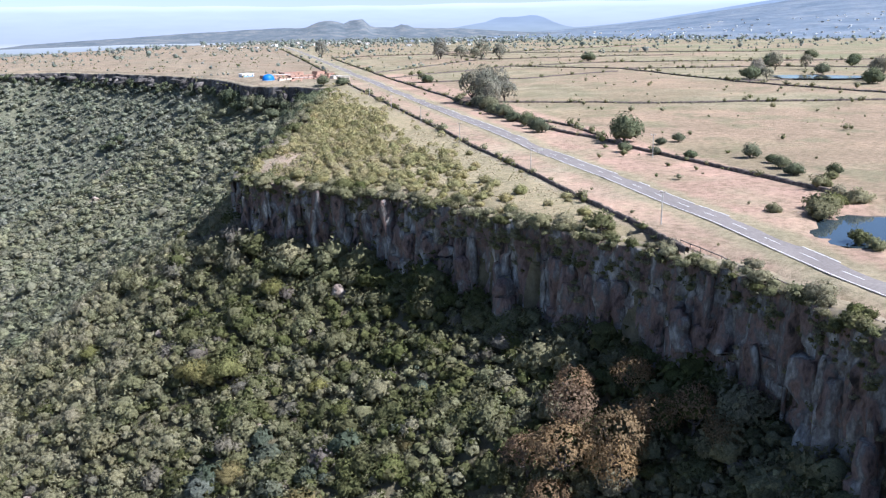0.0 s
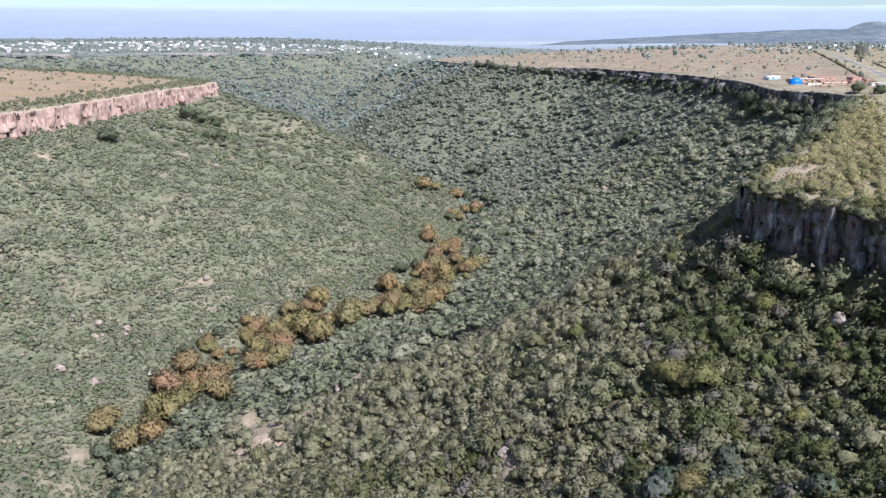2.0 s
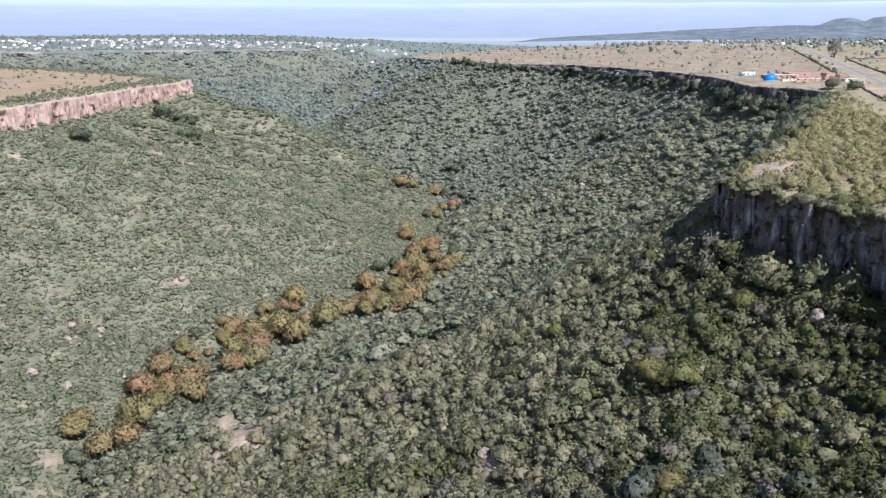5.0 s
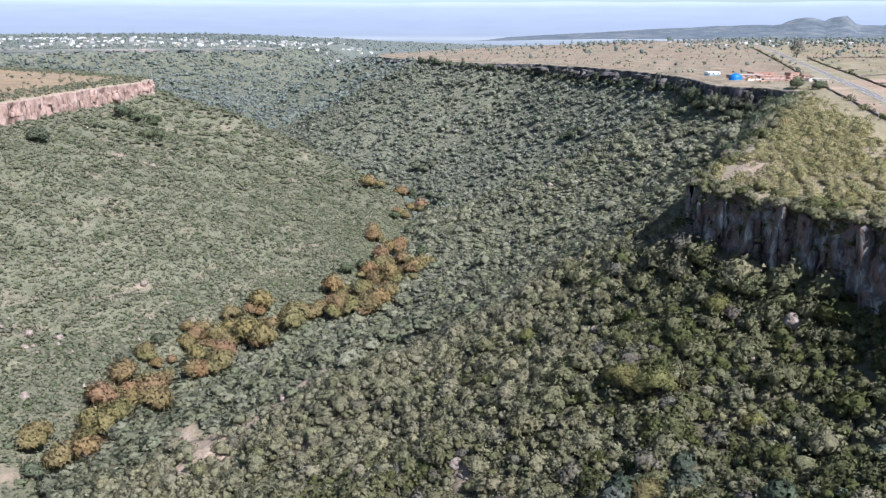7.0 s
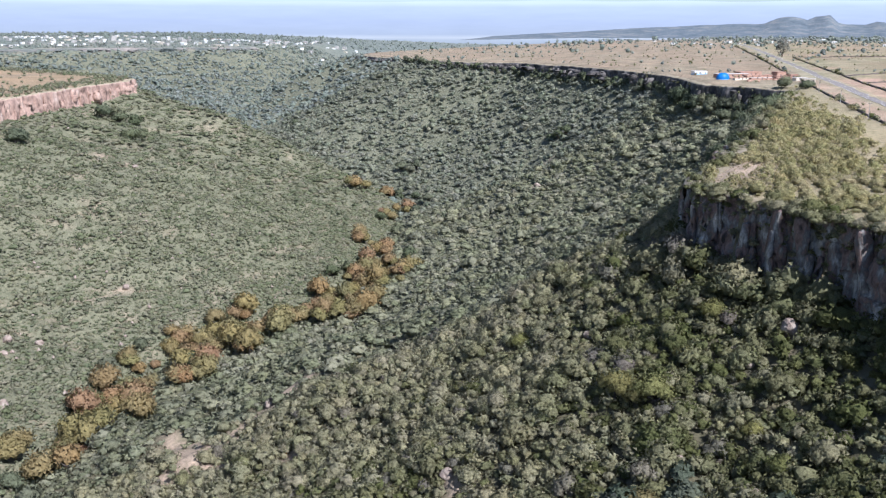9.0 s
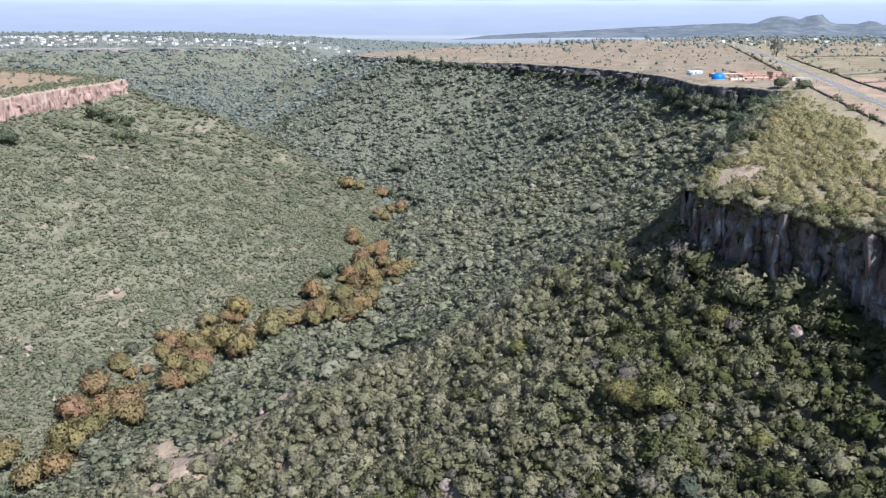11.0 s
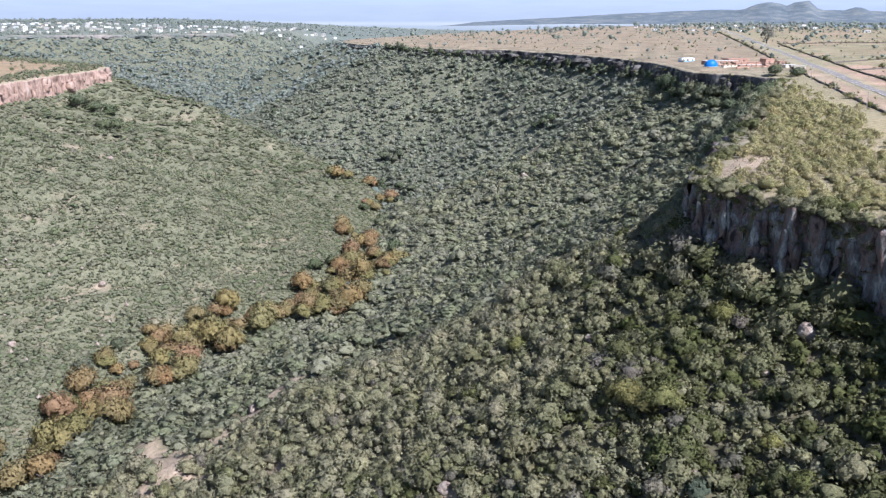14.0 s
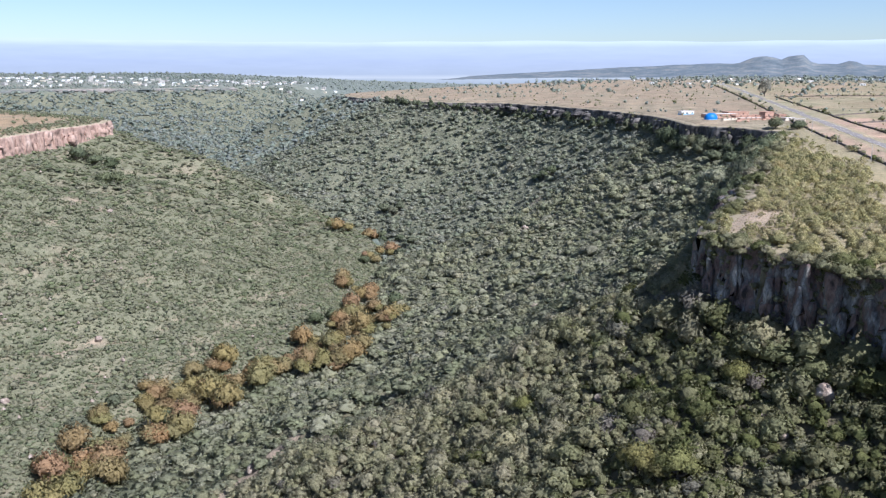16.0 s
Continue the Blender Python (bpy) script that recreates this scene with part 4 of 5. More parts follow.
# shrubs hanging along the near rim
x, y, dx, dy = along(RIM_MESA[3:26], 1.5)
g = np.random.RandomState(77)
ok = (g.rand(len(x)) < 0.72 + 0.4 * waves(x, y, 30, 67)) & (np.hypot(x - 98, y - 289) > 9)
x, y, dx, dy = x[ok], y[ok], dx[ok], dy[ok]
inn = g.uniform(-4.2, 3.0, len(x))
x, y = x + dy * inn, y - dx * inn
kinds = plant_kind("rim_shrub", SCRUB_ONE, range(420, 426), 260, 8, 0.09, "grey-green shrub rooted along the cliff rim", "shrub", "rim shrubs")
plant(kinds, x, y, np.clip(g.gamma(5, 0.42, len(x)), 0.9, 4.2), 14, level=mesa_top(x, y) - 1.5 + 0.22 * inn)

g = np.random.RandomState(78)
lp = np.array(LEDGES)
lv, lf = [], []
for k in range(len(lp)):
    v, f, _ = MID[k % 10]
    lf.append(f + sum(len(q) for q in lv))
    lv.append(v * g.uniform(0.6, 2.3) + lp[k] - (0, 0, 0.3))
tagged(new("ledge_scrub", mesh_of("ledge_scrub", np.concatenate(lv), np.concatenate(lf), SCRUB, np.repeat(g.uniform(0.1, 0.9, len(lp)), [len(q) for q in lv]))),
       "shrubs clinging to the ledges of the cliffs", "scrub", kind="stuff")

# tufts of dry grass on the near mesa
def grassy(x, y):
    return (inside(x, y, MESA) & in_sight(x, y) & (x < np.interp(y, [p[1] for p in WALL_WEST], [p[0] for p in WALL_WEST]) - 2) & (np.hypot(x - POND[0], y - POND[1]) > 24)) * (0.25 + 0.6 * smooth(-0.4, 0.7, waves(x, y, 24, 72)))
x, y = spread(1.7, 85, 240, 60, 330, 54, grassy)
g = np.random.RandomState(55)
blades = []
for k in range(5):
    q = g.uniform(-0.5, 0.5, (4, 2))
    blades.append((np.array([p for m in range(4) for p in ((q[m, 0] - 0.35, q[m, 1], 0), (q[m, 0] + 0.35, q[m, 1] + 0.15, 0), (q[m, 0] * 1.5, q[m, 1] * 1.5, g.uniform(0.6, 1.1)))]), np.arange(12).reshape(4, 3)))
thicket("dry_grass", x, y, g.uniform(0.25, 0.55, len(x)), GRASS, blades, 56, "tufts of straw-coloured dry grass on the mesa", "grass", 0.0)

# dotted shrubs over the fields and the ochre mesa
def open_mesa(x, y):
    r = near_line(x, y, ROAD)[0]
    return inside(x, y, MESA) & in_sight(x, y) & (r > 8) & (np.hypot(x - POND[0], y - POND[1]) > 24) & ~((y < 640) & (prom_line(x, y) < 140) & (x < np.interp(y, [p[1] for p in ROAD], [p[0] for p in ROAD]) - 20))
x, y = spread(12, -120, 900, 90, 1800, 46, lambda x, y: open_mesa(x, y) * (0.12 + 0.42 * smooth(0.1, 0.9, waves(x, y, 130, 63))))
thicket("field_scrub", x, y, np.clip(g0.gamma(4, 0.3, len(x)), 0.5, 3.0), SCRUB, LOW, 15, "scattered low shrubs over dry fields", "scrub", 0.1)
x, y = spread(27, -200, 3400, 900, 4700, 47, lambda x, y: open_mesa(x, y) * (0.1 + 0.5 * smooth(0.0, 0.8, waves(x, y, 420, 64)) + 0.4 * smooth(1500, 2100, np.hypot(x, y))) * (np.hypot(x, y) > 1000))
thicket("far_field_trees", x, y, np.clip(g0.gamma(4, 0.85, len(x)) * (1 + 0.5 * smooth(1600, 2200, np.hypot(x, y))), 1.4, 9), HAZY_LEAF, WEE, 16, "distant scattered trees over the plain", "trees", 0.1)
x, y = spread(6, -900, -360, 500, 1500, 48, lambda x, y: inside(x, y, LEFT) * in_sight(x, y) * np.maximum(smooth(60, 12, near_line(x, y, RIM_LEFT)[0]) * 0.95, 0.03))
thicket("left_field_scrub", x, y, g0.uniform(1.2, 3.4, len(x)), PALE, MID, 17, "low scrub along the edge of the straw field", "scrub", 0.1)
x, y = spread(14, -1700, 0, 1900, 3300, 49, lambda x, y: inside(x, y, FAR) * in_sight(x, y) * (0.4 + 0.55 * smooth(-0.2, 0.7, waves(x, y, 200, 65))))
thicket("village_trees", x, y, np.clip(g0.gamma(5, 0.6, len(x)), 1.6, 7), HAZY_LEAF, WEE, 18, "trees between the houses of the distant village", "trees", 0.1)

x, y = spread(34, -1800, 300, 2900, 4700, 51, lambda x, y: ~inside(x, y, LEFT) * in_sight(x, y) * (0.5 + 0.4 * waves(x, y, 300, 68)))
thicket("far_plain_trees", x, y, np.clip(g0.gamma(5, 1.0, len(x)), 2.5, 10), HAZY_LEAF, WEE, 69, "dark scattered trees over the far plain", "trees", 0.1)


# ---- stone walls ----
def stone_wall(line, seed, high=1.1, wide=0.9):
    x, y, dx, dy = along(line, 1.6)
    g = np.random.RandomState(seed)
    z = mesa_top(x, y)
    rows = []
    for d, h in ((-0.5, -0.3), (-0.46, 0.6), (-0.2, 1.0), (0.2, 1.0), (0.46, 0.6), (0.5, -0.3)):
        q = d * wide + g.uniform(-0.12, 0.12, len(x))
        rows.append(np.stack([x + dy * q, y - dx * q, z + h * high * g.uniform(0.7, 1.15, len(x))], 1))
    v = np.stack(rows, 1)
    i = np.arange(len(x) * 6).reshape(-1, 6)
    f = np.stack([i[:-1, :-1], i[1:, :-1], i[1:, 1:], i[:-1, 1:]], -1).reshape(-1, 4)
    ob = new("dry_stone_wall", mesh_of("dry_stone_wall", v.reshape(-1, 3), f, STONE))
    return tagged(ob, "low dry-stone field wall of dark weathered stones", "wall", "field walls")


for k, line in enumerate([WALL_WEST, WALL_EAST, *FIELD_WALLS]):
    stone_wall(line, 500 + k, 1.2 if k < 2 else 1.0, 1.0 if k < 2 else 1.3)
hx, hy = [], []
g = np.random.RandomState(9)
for line in (WALL_WEST, WALL_EAST, *FIELD_WALLS):
    x, y, dx, dy = along(line, 3.0)
    ok = g.rand(len(x)) < 0.62
    hx.append(x[ok] + g.uniform(-1.2, 1.2, ok.sum()))
    hy.append(y[ok] + g.uniform(-1.2, 1.2, ok.sum()))
hx, hy = np.concatenate(hx), np.concatenate(hy)
thicket("hedge_scrub", hx, hy, np.clip(g.gamma(3, 0.42, len(hx)), 0.5, 3.2), SCRUB, MID, 19, "shrubs growing along the stone walls", "scrub", 0.1)


# hedgerows of the farther fields
g = np.random.RandomState(91)
hx, hy = [], []
for k in range(46):
    cx, cy, a, n = g.uniform(450, 2900), g.uniform(700, 3900), math.radians(g.choice([16, 16, -62, -70]) + g.uniform(-8, 8)), g.uniform(120, 520)
    s = np.arange(0, n, 7.0)
    s = s[g.rand(len(s)) < 0.75]
    hx.append(cx + s * math.sin(a) + g.uniform(-3, 3, len(s)))
    hy.append(cy + s * math.cos(a) + g.uniform(-3, 3, len(s)))
hx, hy = np.concatenate(hx), np.concatenate(hy)
ok = inside(hx, hy, MESA) & (near_line(hx, hy, ROAD)[0] > 15)
hx, hy = hx[ok], hy[ok]
thicket("far_hedges", hx, hy, np.clip(g.gamma(4, 0.55, len(hx)), 0.9, 5.5), HAZY_LEAF, WEE, 92, "hedges and small trees between distant fields, haze in their leaf colour", "hedge", 0.1)


# ---- trees of the fields ----
kinds = plant_kind("field_tree", FIELD_TREE, range(430, 435), 1000, 13, 0.066, "rounded dark green tree standing in a dry field", "tree", "field trees", 1.0, 1.2, 0.04)
FT = [(230, 246, 7.2), (222, 292, 4.4), (237, 190, 3.4), (493, 413, 8), (611, 737, 9), (572, 414, 6), (516, 335, 7), (262, 402, 7), (256, 385, 6), (248, 368, 5),
      (242, 350, 5), (238, 335, 4.5), (232, 315, 4.5), (228, 303, 4), (214, 228, 3), (245, 232, 2.6), (222, 203, 2.6), (218, 216, 2.2), (236, 232, 2.4), (234, 178, 2.6), (228, 170, 3.0), (222, 160, 3.2), (230, 152, 2.6),
      (330, 590, 5), (352, 640, 4), (640, 520, 6), (690, 560, 7), (700, 480, 6), (760, 520, 7), (800, 600, 8), (860, 500, 8), (255, 625, 5), (262, 640, 6), (270, 622, 5), (277, 634, 5)]
ft = np.array(FT)
plant(kinds, ft[:, 0], ft[:, 1], ft[:, 2], 20, 1.05)
kinds = plant_kind("grey_tree", leaf_material("grey_leaves", [(0.2, 0.195, 0.155), (0.24, 0.23, 0.185), (0.26, 0.24, 0.195)], True), range(440, 444), 900, 16, 0.08,
                   "tall sparse grey-green eucalyptus by the field wall", "tree", "grey trees", 0.95, 1.75, 0.15, False)
gt = np.array([(272, 412, 9.0), (283, 430, 9.5), (278, 421, 7.5), (292, 446, 8.5), (266, 404, 6.5), (270, 425, 8.5), (288, 418, 7.5), (262, 392, 5.5), (296, 436, 7), (540, 345, 8.5), (552, 356, 7), (450, 1110, 9), (523, 909, 10), (535, 880, 9), (512, 895, 8), (545, 850, 10), (560, 835, 9), (528, 838, 7), (500, 405, 5), (505, 418, 6), (600, 480, 7), (625, 470, 6)])
plant(kinds, gt[:, 0], gt[:, 1], gt[:, 2], 21, 1.2)
kinds = plant_kind("pond_bush", SCRUB_ONE, range(450, 452), 420, 10, 0.1, "low olive willow bush on the pond bank", "bush", "pond bushes", 1.25, 0.7, 0.0)
pb = np.array([(183, 122, 4.4), (190, 126, 4.2), (197, 128, 3.6), (169, 101, 2.8), (166, 95, 2.4), (204, 126, 3.8), (178, 131, 2.2), (214, 120, 4), (209, 135, 2.6), (226, 150, 2.6), (217, 145, 2.2)])
plant(kinds, pb[:, 0], pb[:, 1], pb[:, 2], 22)


a = np.linspace(0, 2 * math.pi, 40, endpoint=False)
rr = 1 + 0.12 * np.sin(3 * a + 1) + 0.06 * np.sin(5 * a)
pv = np.stack([540 + rr * (34 * np.cos(a) * 0.62 + 24 * np.sin(a) * 0.79), 392 + rr * (-34 * np.cos(a) * 0.79 + 24 * np.sin(a) * 0.62)], 1)
pv = np.concatenate([pv, np.full((40, 1), ground_at(540, 392) + 0.9)], 1)
tagged(new("field_pond", mesh_of("field_pond", pv, np.arange(40)[None], WATER)), "pale shallow pond in the fields", "pond", kind="structure")


# ---- boulders ----
shapes = [boulder_mesh("boulder", k, BOULDER) for k in range(5)]
BO = [(95, 218, 2.5), (-236, 457, 2.6), (-233, 445, 2.2), (-222, 464, 2.4), (-222, 384, 2.6), (-205, 385, 2.4), (-253, 736, 2.6), (64, 481, 2.2), (127, 619, 2.4), (-69, 342, 2.4), (4, 229, 2.0), (50, 262, 1.6),
      (82, 223, 1.2), (83, 213, 1.1), (72, 176, 1.3), (-10, 395, 1.6), (-201, 547, 2.4), (91, 716, 3), (70, 800, 2.8), (101, 226, 1.6), (75, 178, 1.0), (61, 196, 1.0)]
for k, (x, y, r) in enumerate(BO):
    ob = tagged(new("boulder", shapes[k % 5]), "pale weathered boulder lying among the scrub", "boulder", "boulders")
    ob.matrix_world = pose(x, y, ground_at(x, y) + r * 0.5, 8 * (k % 3), 5 * (k % 2), 47 * k) @ Matrix.Diagonal((r, r * 0.9, r * 1.1, 1))


# ---- roadside ----
def utility_pole(x, y, turn, high=8.2):
    root = tagged(new("utility_pole"), "slim grey concrete utility pole beside the highway", "pole", "utility poles")
    part("pole", tube([(0, 0, -0.5, 0.17), (0, 0, high, 0.1)], 8), CONCRETE, root)
    part("crossarm", box(-0.9, 0.9, -0.06, 0.06, high - 0.35, high - 0.2, None, 0.015), METAL, root, "short steel crossarm")
    for d in (-0.8, 0, 0.8):
        part("insulator", tube([(d, 0, high - 0.2, 0.05), (d, 0, high - 0.1, 0.08), (d, 0, high + 0.05, 0.04)], 6), WHITEWASH, root, "white insulator")
    root.matrix_world = pose(x, y, ground_at(x, y), 0, 0, turn)
    return root


for x, y in ((146.5, 138), (162, 214), (181, 291), (200, 360), (219, 431), (243, 512), (265, 590), (213, 212), (262, 398)):
    utility_pole(x, y, -17)

sign = tagged(new("road_sign"), "small road sign on two posts seen from behind", "sign")
for d in (-1.1, 1.1):
    part("post", tube([(d, 0, -0.3, 0.06), (d, 0, 2.4, 0.06)], 6), METAL, sign)
part("panel", box(-1.3, 1.3, -0.03, 0.03, 1.3, 2.4, None, 0.01), GREYWALL, sign, "grey sign panel")
sign.matrix_world = pose(188.5, 245, ground_at(188.5, 245), 0, 0, -17)

rail = tagged(new("guard_rail"), "rusty steel guard rail along the cliff rim", "guard rail")
line = [(137.5, 124), (137, 115), (136, 104), (134.5, 93), (132, 82), (129, 69), (122, 40), (115, 10)]
x, y, dx, dy = along(line, 3.2)
for k in range(len(x)):
    ob = part("post", tube([(0, 0, -0.3, 0.09), (0, 0, 0.85, 0.09)], 6), METAL, rail)
    ob.location = (x[k] + 1.5, y[k], ground_at(x[k] + 1.5, y[k]))
for k in range(len(x) - 1):
    a, b = [(x[j] + 1.5, y[j], ground_at(x[j] + 1.5, y[j]) + 0.68) for j in (k, k + 1)]
    bm = tube([(*a, 0.13), (*b, 0.13)], 4)
    part("beam", bm, METAL, rail)


# ---- brick yard and houses at the rim ----
def house(name, label, w, d, h, wall, roof, x, y, turn, z=None, windows=2, group="", overhang=0.25, detail=True):
    root = tagged(new(name), label, "house", group)
    part("wall", box(-w / 2, w / 2, -d / 2, d / 2, -0.6, h), wall, root)
    part("roof", box(-w / 2 - overhang, w / 2 + overhang, -d / 2 - overhang, d / 2 + overhang, h, h + 0.25), roof, root, "flat slab roof")
    if detail:
        part("door", box(-0.5, 0.5, -d / 2 - 0.05, -d / 2 + 0.02, 0, 2.05), METAL, root, "dark door")
        for k in range(windows):
            c = (k + 1) * w / (windows + 1) - w / 2 + (1.2 if k >= windows / 2 else -1.2)
            part("window", box(c - 0.6, c + 0.6, -d / 2 - 0.05, -d / 2 + 0.02, 1.0, 2.1), DARKGLASS, root, "dark window pane")
    root.matrix_world = pose(x, y, ground_at(x, y) if z is None else z, 0, 0, turn)
    return root


white = house("white_house", "small white house with a blue base near the cliff rim", 13, 6, 3.0, WHITEWASH, WHITEWASH, 250, 806, 15, windows=3)
part("blue_base", box(-6.55, 6.55, -3.05, 3.05, -0.5, 0.95), PALE_BLUE, white, "blue painted base band")
tent = tagged(new("blue_tent"), "bright blue tarpaulin dome tent beside the brick yard", "tent")
bm = bmesh.new()
bmesh.ops.create_uvsphere(bm, u_segments=24, v_segments=12, radius=1)
for v in list(bm.verts):
    if v.co.z < -0.05:
        bm.verts.remove(v)
for v in bm.verts:
    v.co = (v.co.x * 6.5, v.co.y * 5, max(v.co.z, 0) ** 0.8 * 5.6 + 0.12 * math.sin(9 * math.atan2(v.co.y, v.co.x)))
part("canopy", bm, BLUE, tent, "blue tarpaulin cover", True)
part("skirt", tube([(0, 0, -0.4, 6.3), (0, 0, 0.25, 6.4)], 24), PALE_BLUE, tent)
tent.matrix_world = pose(249, 738, ground_at(249, 738), 0, 0, 10) @ Matrix.Diagonal((0.9, 0.9, 0.98, 1))
YARD = [(272, 760, 30, 8, 2.6), (292, 775, 22, 9, 3.4), (268, 724, 16, 3, 1.6), (282, 718, 20, 4, 1.5), (300, 722, 12, 4, 2.4), (312, 756, 10, 7, 4.2), (306, 700, 9, 6, 2.2), (290, 745, 26, 5, 1.8), (316, 738, 8, 6, 3.0)]
for k, (x, y, w, d, h) in enumerate(YARD):
    x -= 8
    house("brick_shed", "unfinished orange brick shed in the yard by the cliff", w, d, h, (BRICK, BRICK, CREAM, BRICK)[k % 4], (ROOF, BRICK, BRICK)[k % 3], x, y, 12 + 5 * (k % 3), windows=max(1, int(w / 8)), group="brick yard sheds")
house("roadside_hut", "small cream hut beside the highway", 8, 5, 3.2, CREAM, ROOF, 296, 676, -15)
g = np.random.RandomState(4)
bricks = mesh_of("brick_stack", [(x, y, z) for z in (0, 1) for x, y in ((-1, -1), (1, -1), (1, 1), (-1, 1))],
                 [(0, 3, 2, 1), (4, 5, 6, 7), (0, 1, 5, 4), (1, 2, 6, 5), (2, 3, 7, 6), (3, 0, 4, 7)], BRICK)
for k in range(26):
    x, y = g.uniform(256, 308), g.uniform(694, 775)
    ob = tagged(new("brick_stack", bricks), "stack of fired orange bricks in the yard", "bricks", "brick stacks")
    ob.matrix_world = pose(x, y, ground_at(x, y) - 0.1, 0, 0, g.uniform(0, 40)) @ Matrix.Diagonal((g.uniform(1, 2.6), g.uniform(0.7, 1.2), g.uniform(0.8, 1.7), 1))


# ---- villages ----
def village(name, count, seed, where, label, group, big=1.0):
    g = np.random.RandomState(seed)
    protos = []
    for k, (wall, roof) in enumerate(((WHITEWASH, ROOF), (CREAM, ROOF), (GREYWALL, GREYWALL), (WHITEWASH, BRICK), (WHITEWASH, WHITEWASH))):
        root = tagged(new(name), label, "house", group)
        w, d, h = big * g.uniform(8, 13), big * g.uniform(7, 10), big * g.choice([3.2, 3.4, 6.0])
        part("wall", box(-w / 2, w / 2, -d / 2, d / 2, -2, h), wall, root)
        part("roof", box(-w / 2 - 0.2, w / 2 + 0.2, -d / 2 - 0.2, d / 2 + 0.2, h, h + 0.4), roof, root)
        for c in (-w / 4, w / 4):
            part("window", box(c - 0.9, c + 0.9, -d / 2 - 0.06, -d / 2 + 0.02, 0.9, 2.3), DARKGLASS, root)
        protos.append(root)
    for k in range(count):
        x, y, *level = where(g)
        m = pose(x, y, level[0] if level else ground_at(x, y), 0, 0, g.uniform(-40, 40))
        ob = protos[k] if k < 5 else copy_thing(protos[g.randint(5)], m)
        ob.matrix_basis = m


def far_rim_street(g):
    u = g.rand()
    b, d = math.radians(-31 + 27 * u), g.uniform(2230, 2760) + 120 * u
    return d * math.sin(b), d * math.cos(b)


def hill_foot(g):
    b, d = math.radians(g.uniform(14, 36)), g.uniform(1750, 2700)
    return d * math.sin(b), d * math.cos(b)


village("village_house", 240, 71, far_rim_street, "small pale flat-roofed house in the village on the far mesa", "village houses", 1.0)
village("settlement_house", 60, 72, hill_foot, "pale low house in the settlement below the hills", "settlement houses", 0.75)


# ---- hills and distance ----
def hill(name, bearing, dist, across, deep, high, seed, mat, label, peaks):
    """A hill as a raised sheet, with its peaks given as (place across, height, width) in shares."""
    n, m = 90, 26
    u, v = np.meshgrid(np.linspace(-1, 1, n), np.linspace(-1, 1, m))
    h = np.zeros(u.shape)
    for c, k, w in peaks:
        h = np.maximum(h, k * np.exp(-((u - c) / w) ** 2))
    h = h * np.exp(-(v / 0.55) ** 2) * (1 + 0.08 * waves(u * 400, v * 200, 120, seed))
    a = math.radians(bearing)
    x = dist * math.sin(a) + u * across * math.cos(a) + v * deep * math.sin(a)
    y = dist * math.cos(a) - u * across * math.sin(a) + v * deep * math.cos(a)
    z = mesa_top(x, y) - 3 + h * high
    i = np.arange(n * m).reshape(m, n)
    ob = new(name, mesh_of(name, np.stack([x, y, z], -1), np.stack([i[:-1, :-1], i[:-1, 1:], i[1:, 1:], i[1:, :-1]], -1).reshape(-1, 4), mat, soft=True))
    return tagged(ob, label, "hill", kind="structure")


# Scrub colours of the hill, shifted to blue-grey to hold the haze.
HILL = mottled("hazed_hill_scrub", [(0.35, (0.075, 0.095, 0.11)), (0.5, (0.105, 0.122, 0.135)), (0.65, (0.165, 0.17, 0.165))], 0.02, 0.12, 0.95, 0.4, 3.0)
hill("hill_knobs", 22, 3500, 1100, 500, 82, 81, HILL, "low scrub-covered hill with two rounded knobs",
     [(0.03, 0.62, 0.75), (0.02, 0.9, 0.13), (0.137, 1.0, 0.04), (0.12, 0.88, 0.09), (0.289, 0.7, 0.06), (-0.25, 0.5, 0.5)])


def backdrop(name, b0, b1, radius, low, height, mat, label, n=160, foot=-60.0):
    b = np.radians(np.linspace(b0, b1, n))
    t = height(np.degrees(b))
    x, y = radius * np.sin(b), radius * np.cos(b)
    v = np.concatenate([np.stack([x, y, np.full(n, foot)], 1), np.stack([x, y, t], 1)])
    k = np.arange(n - 1)
    ob = new(name, mesh_of(name, v, np.stack([k, k + 1, k + 1 + n, k + n], 1), mat))
    return tagged(ob, label, "distance", kind="structure")


def mountain_top(b):
    return 60 + 36 * smooth(29.3, 33.2, b) * smooth(38.5, 36.4, b) + 24 * smooth(32.4, 33.6, b) * smooth(37.2, 36.0, b) + 9 * np.exp(-((b - 35.6) / 0.6) ** 2) + 165 * smooth(37, 57, b) + 60 * smooth(57, 80, b)


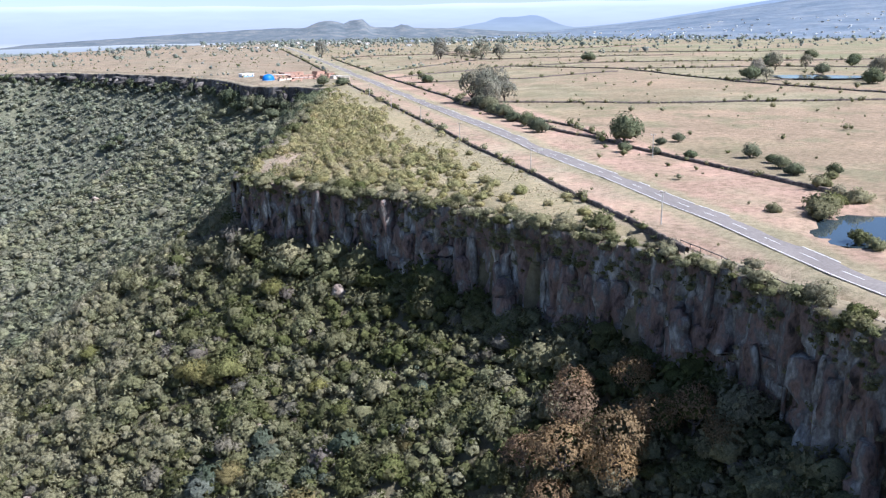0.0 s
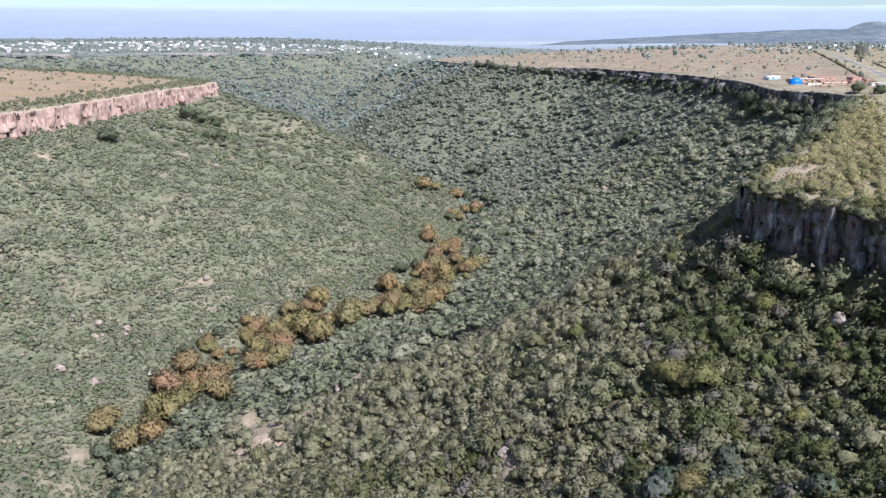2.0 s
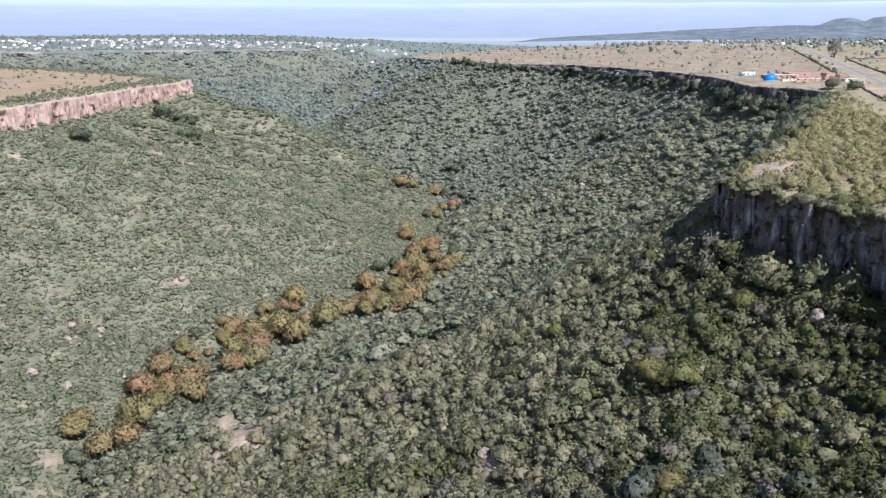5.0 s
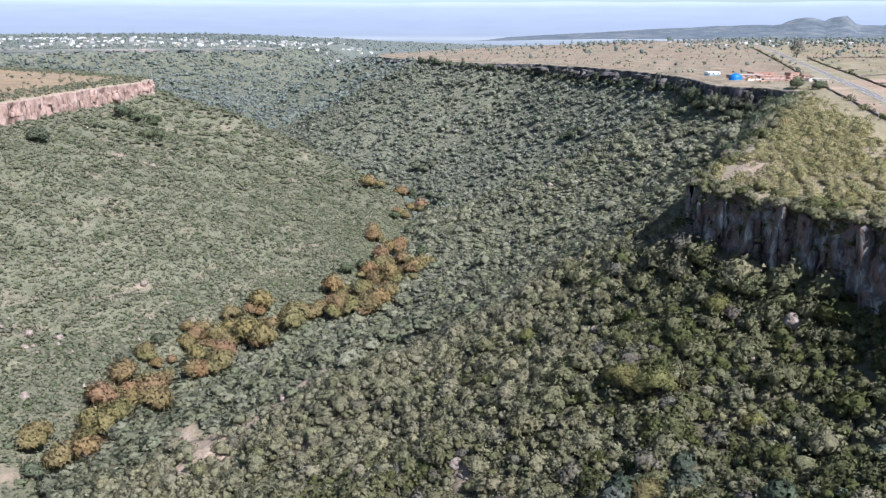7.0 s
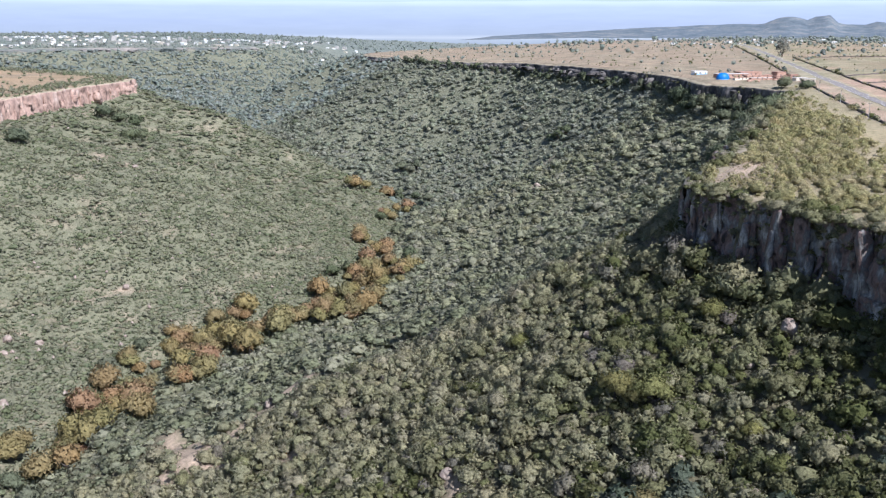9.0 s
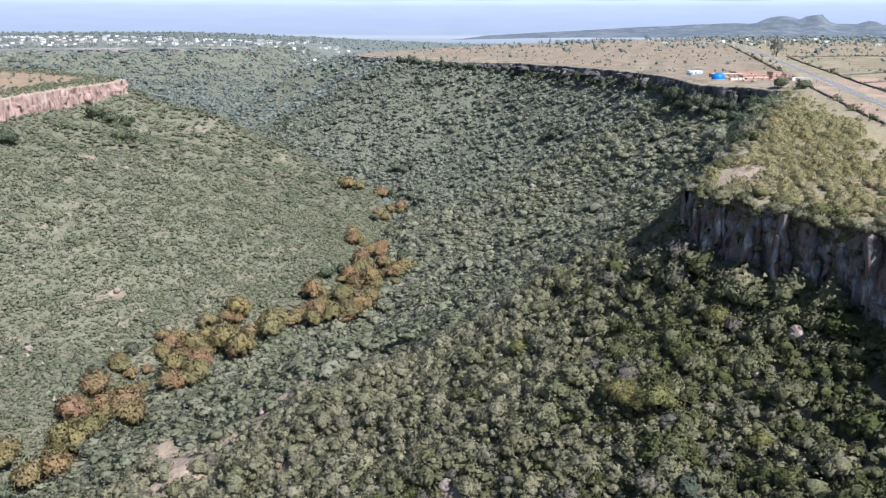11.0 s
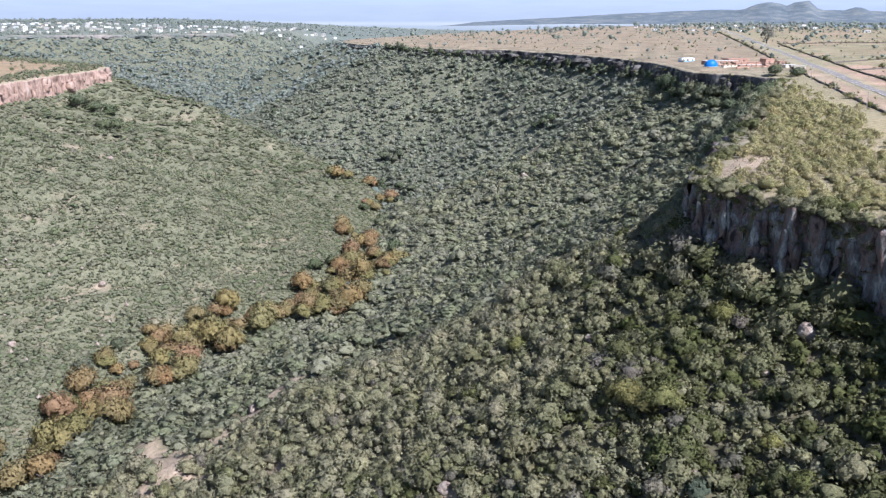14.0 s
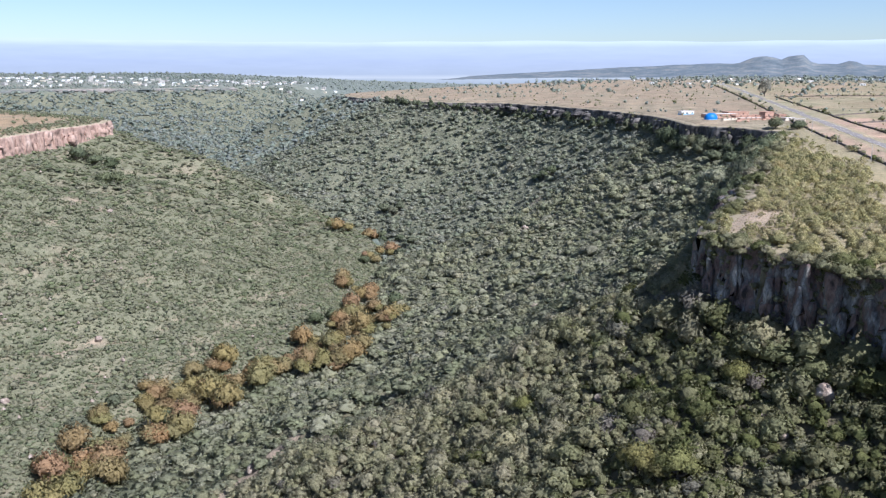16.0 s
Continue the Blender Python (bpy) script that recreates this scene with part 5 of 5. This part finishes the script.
def foot_level(b, d):
    """Height of the long slope that rises from the plain to the mountain."""
    x, y = d * np.sin(np.radians(b)), d * np.cos(np.radians(b))
    low = mesa_top(x, y) - 2
    high = 26 + 0.9 * 165 * smooth(37, 57, b) + 50 * smooth(57, 80, b) + 30 * smooth(31, 40, b)
    u = np.clip((d - 2050) / 2600, 0, 1)
    return low + (high - low) * u ** 1.25 * smooth(27, 35, b) + 5 * waves(x, y, 700, 87) * smooth(0.02, 0.2, u)


bb, dd = np.meshgrid(np.linspace(26, 80, 130), np.linspace(2000, 4660, 60))
xx, yy = dd * np.sin(np.radians(bb)), dd * np.cos(np.radians(bb))
i = np.arange(bb.size).reshape(bb.shape)
# The slope's haze is painted as its blue-grey base colour.
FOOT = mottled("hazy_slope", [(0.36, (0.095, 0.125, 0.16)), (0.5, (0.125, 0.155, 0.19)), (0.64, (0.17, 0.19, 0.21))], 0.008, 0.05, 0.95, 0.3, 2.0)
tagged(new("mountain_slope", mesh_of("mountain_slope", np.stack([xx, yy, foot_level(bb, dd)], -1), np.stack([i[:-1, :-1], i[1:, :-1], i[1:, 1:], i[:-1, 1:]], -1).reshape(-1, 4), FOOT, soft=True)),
       "long slope at the foot of the mountain, blue-grey haze in its colour", "slope", kind="structure")


def foot_town(g):
    b, d = g.uniform(31, 58), g.choice([2350, 2550, 2800, 3150]) + g.uniform(-90, 90)
    return d * math.sin(math.radians(b)), d * math.cos(math.radians(b)), float(foot_level(np.array(b), np.array(d)))


village("town_house", 190, 73, foot_town, "small white house of the town below the mountain", "town houses", 0.62)


# Haze painted as glowing colour bands on a far wall.
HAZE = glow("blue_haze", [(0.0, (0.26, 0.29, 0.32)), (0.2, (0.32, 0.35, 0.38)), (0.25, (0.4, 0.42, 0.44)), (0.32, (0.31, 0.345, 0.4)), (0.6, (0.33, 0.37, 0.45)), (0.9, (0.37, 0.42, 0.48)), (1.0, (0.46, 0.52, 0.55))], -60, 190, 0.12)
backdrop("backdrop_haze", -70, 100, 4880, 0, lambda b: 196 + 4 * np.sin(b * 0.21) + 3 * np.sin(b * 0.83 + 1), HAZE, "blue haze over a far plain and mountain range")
# The mountain's blue is haze, emitted by the sheet itself.
FARHILL = glow("hazy_glow_mountain", [(0.0, (0.24, 0.28, 0.31)), (0.4, (0.22, 0.27, 0.34)), (1.0, (0.22, 0.28, 0.39))], 30, 230, 0.3)
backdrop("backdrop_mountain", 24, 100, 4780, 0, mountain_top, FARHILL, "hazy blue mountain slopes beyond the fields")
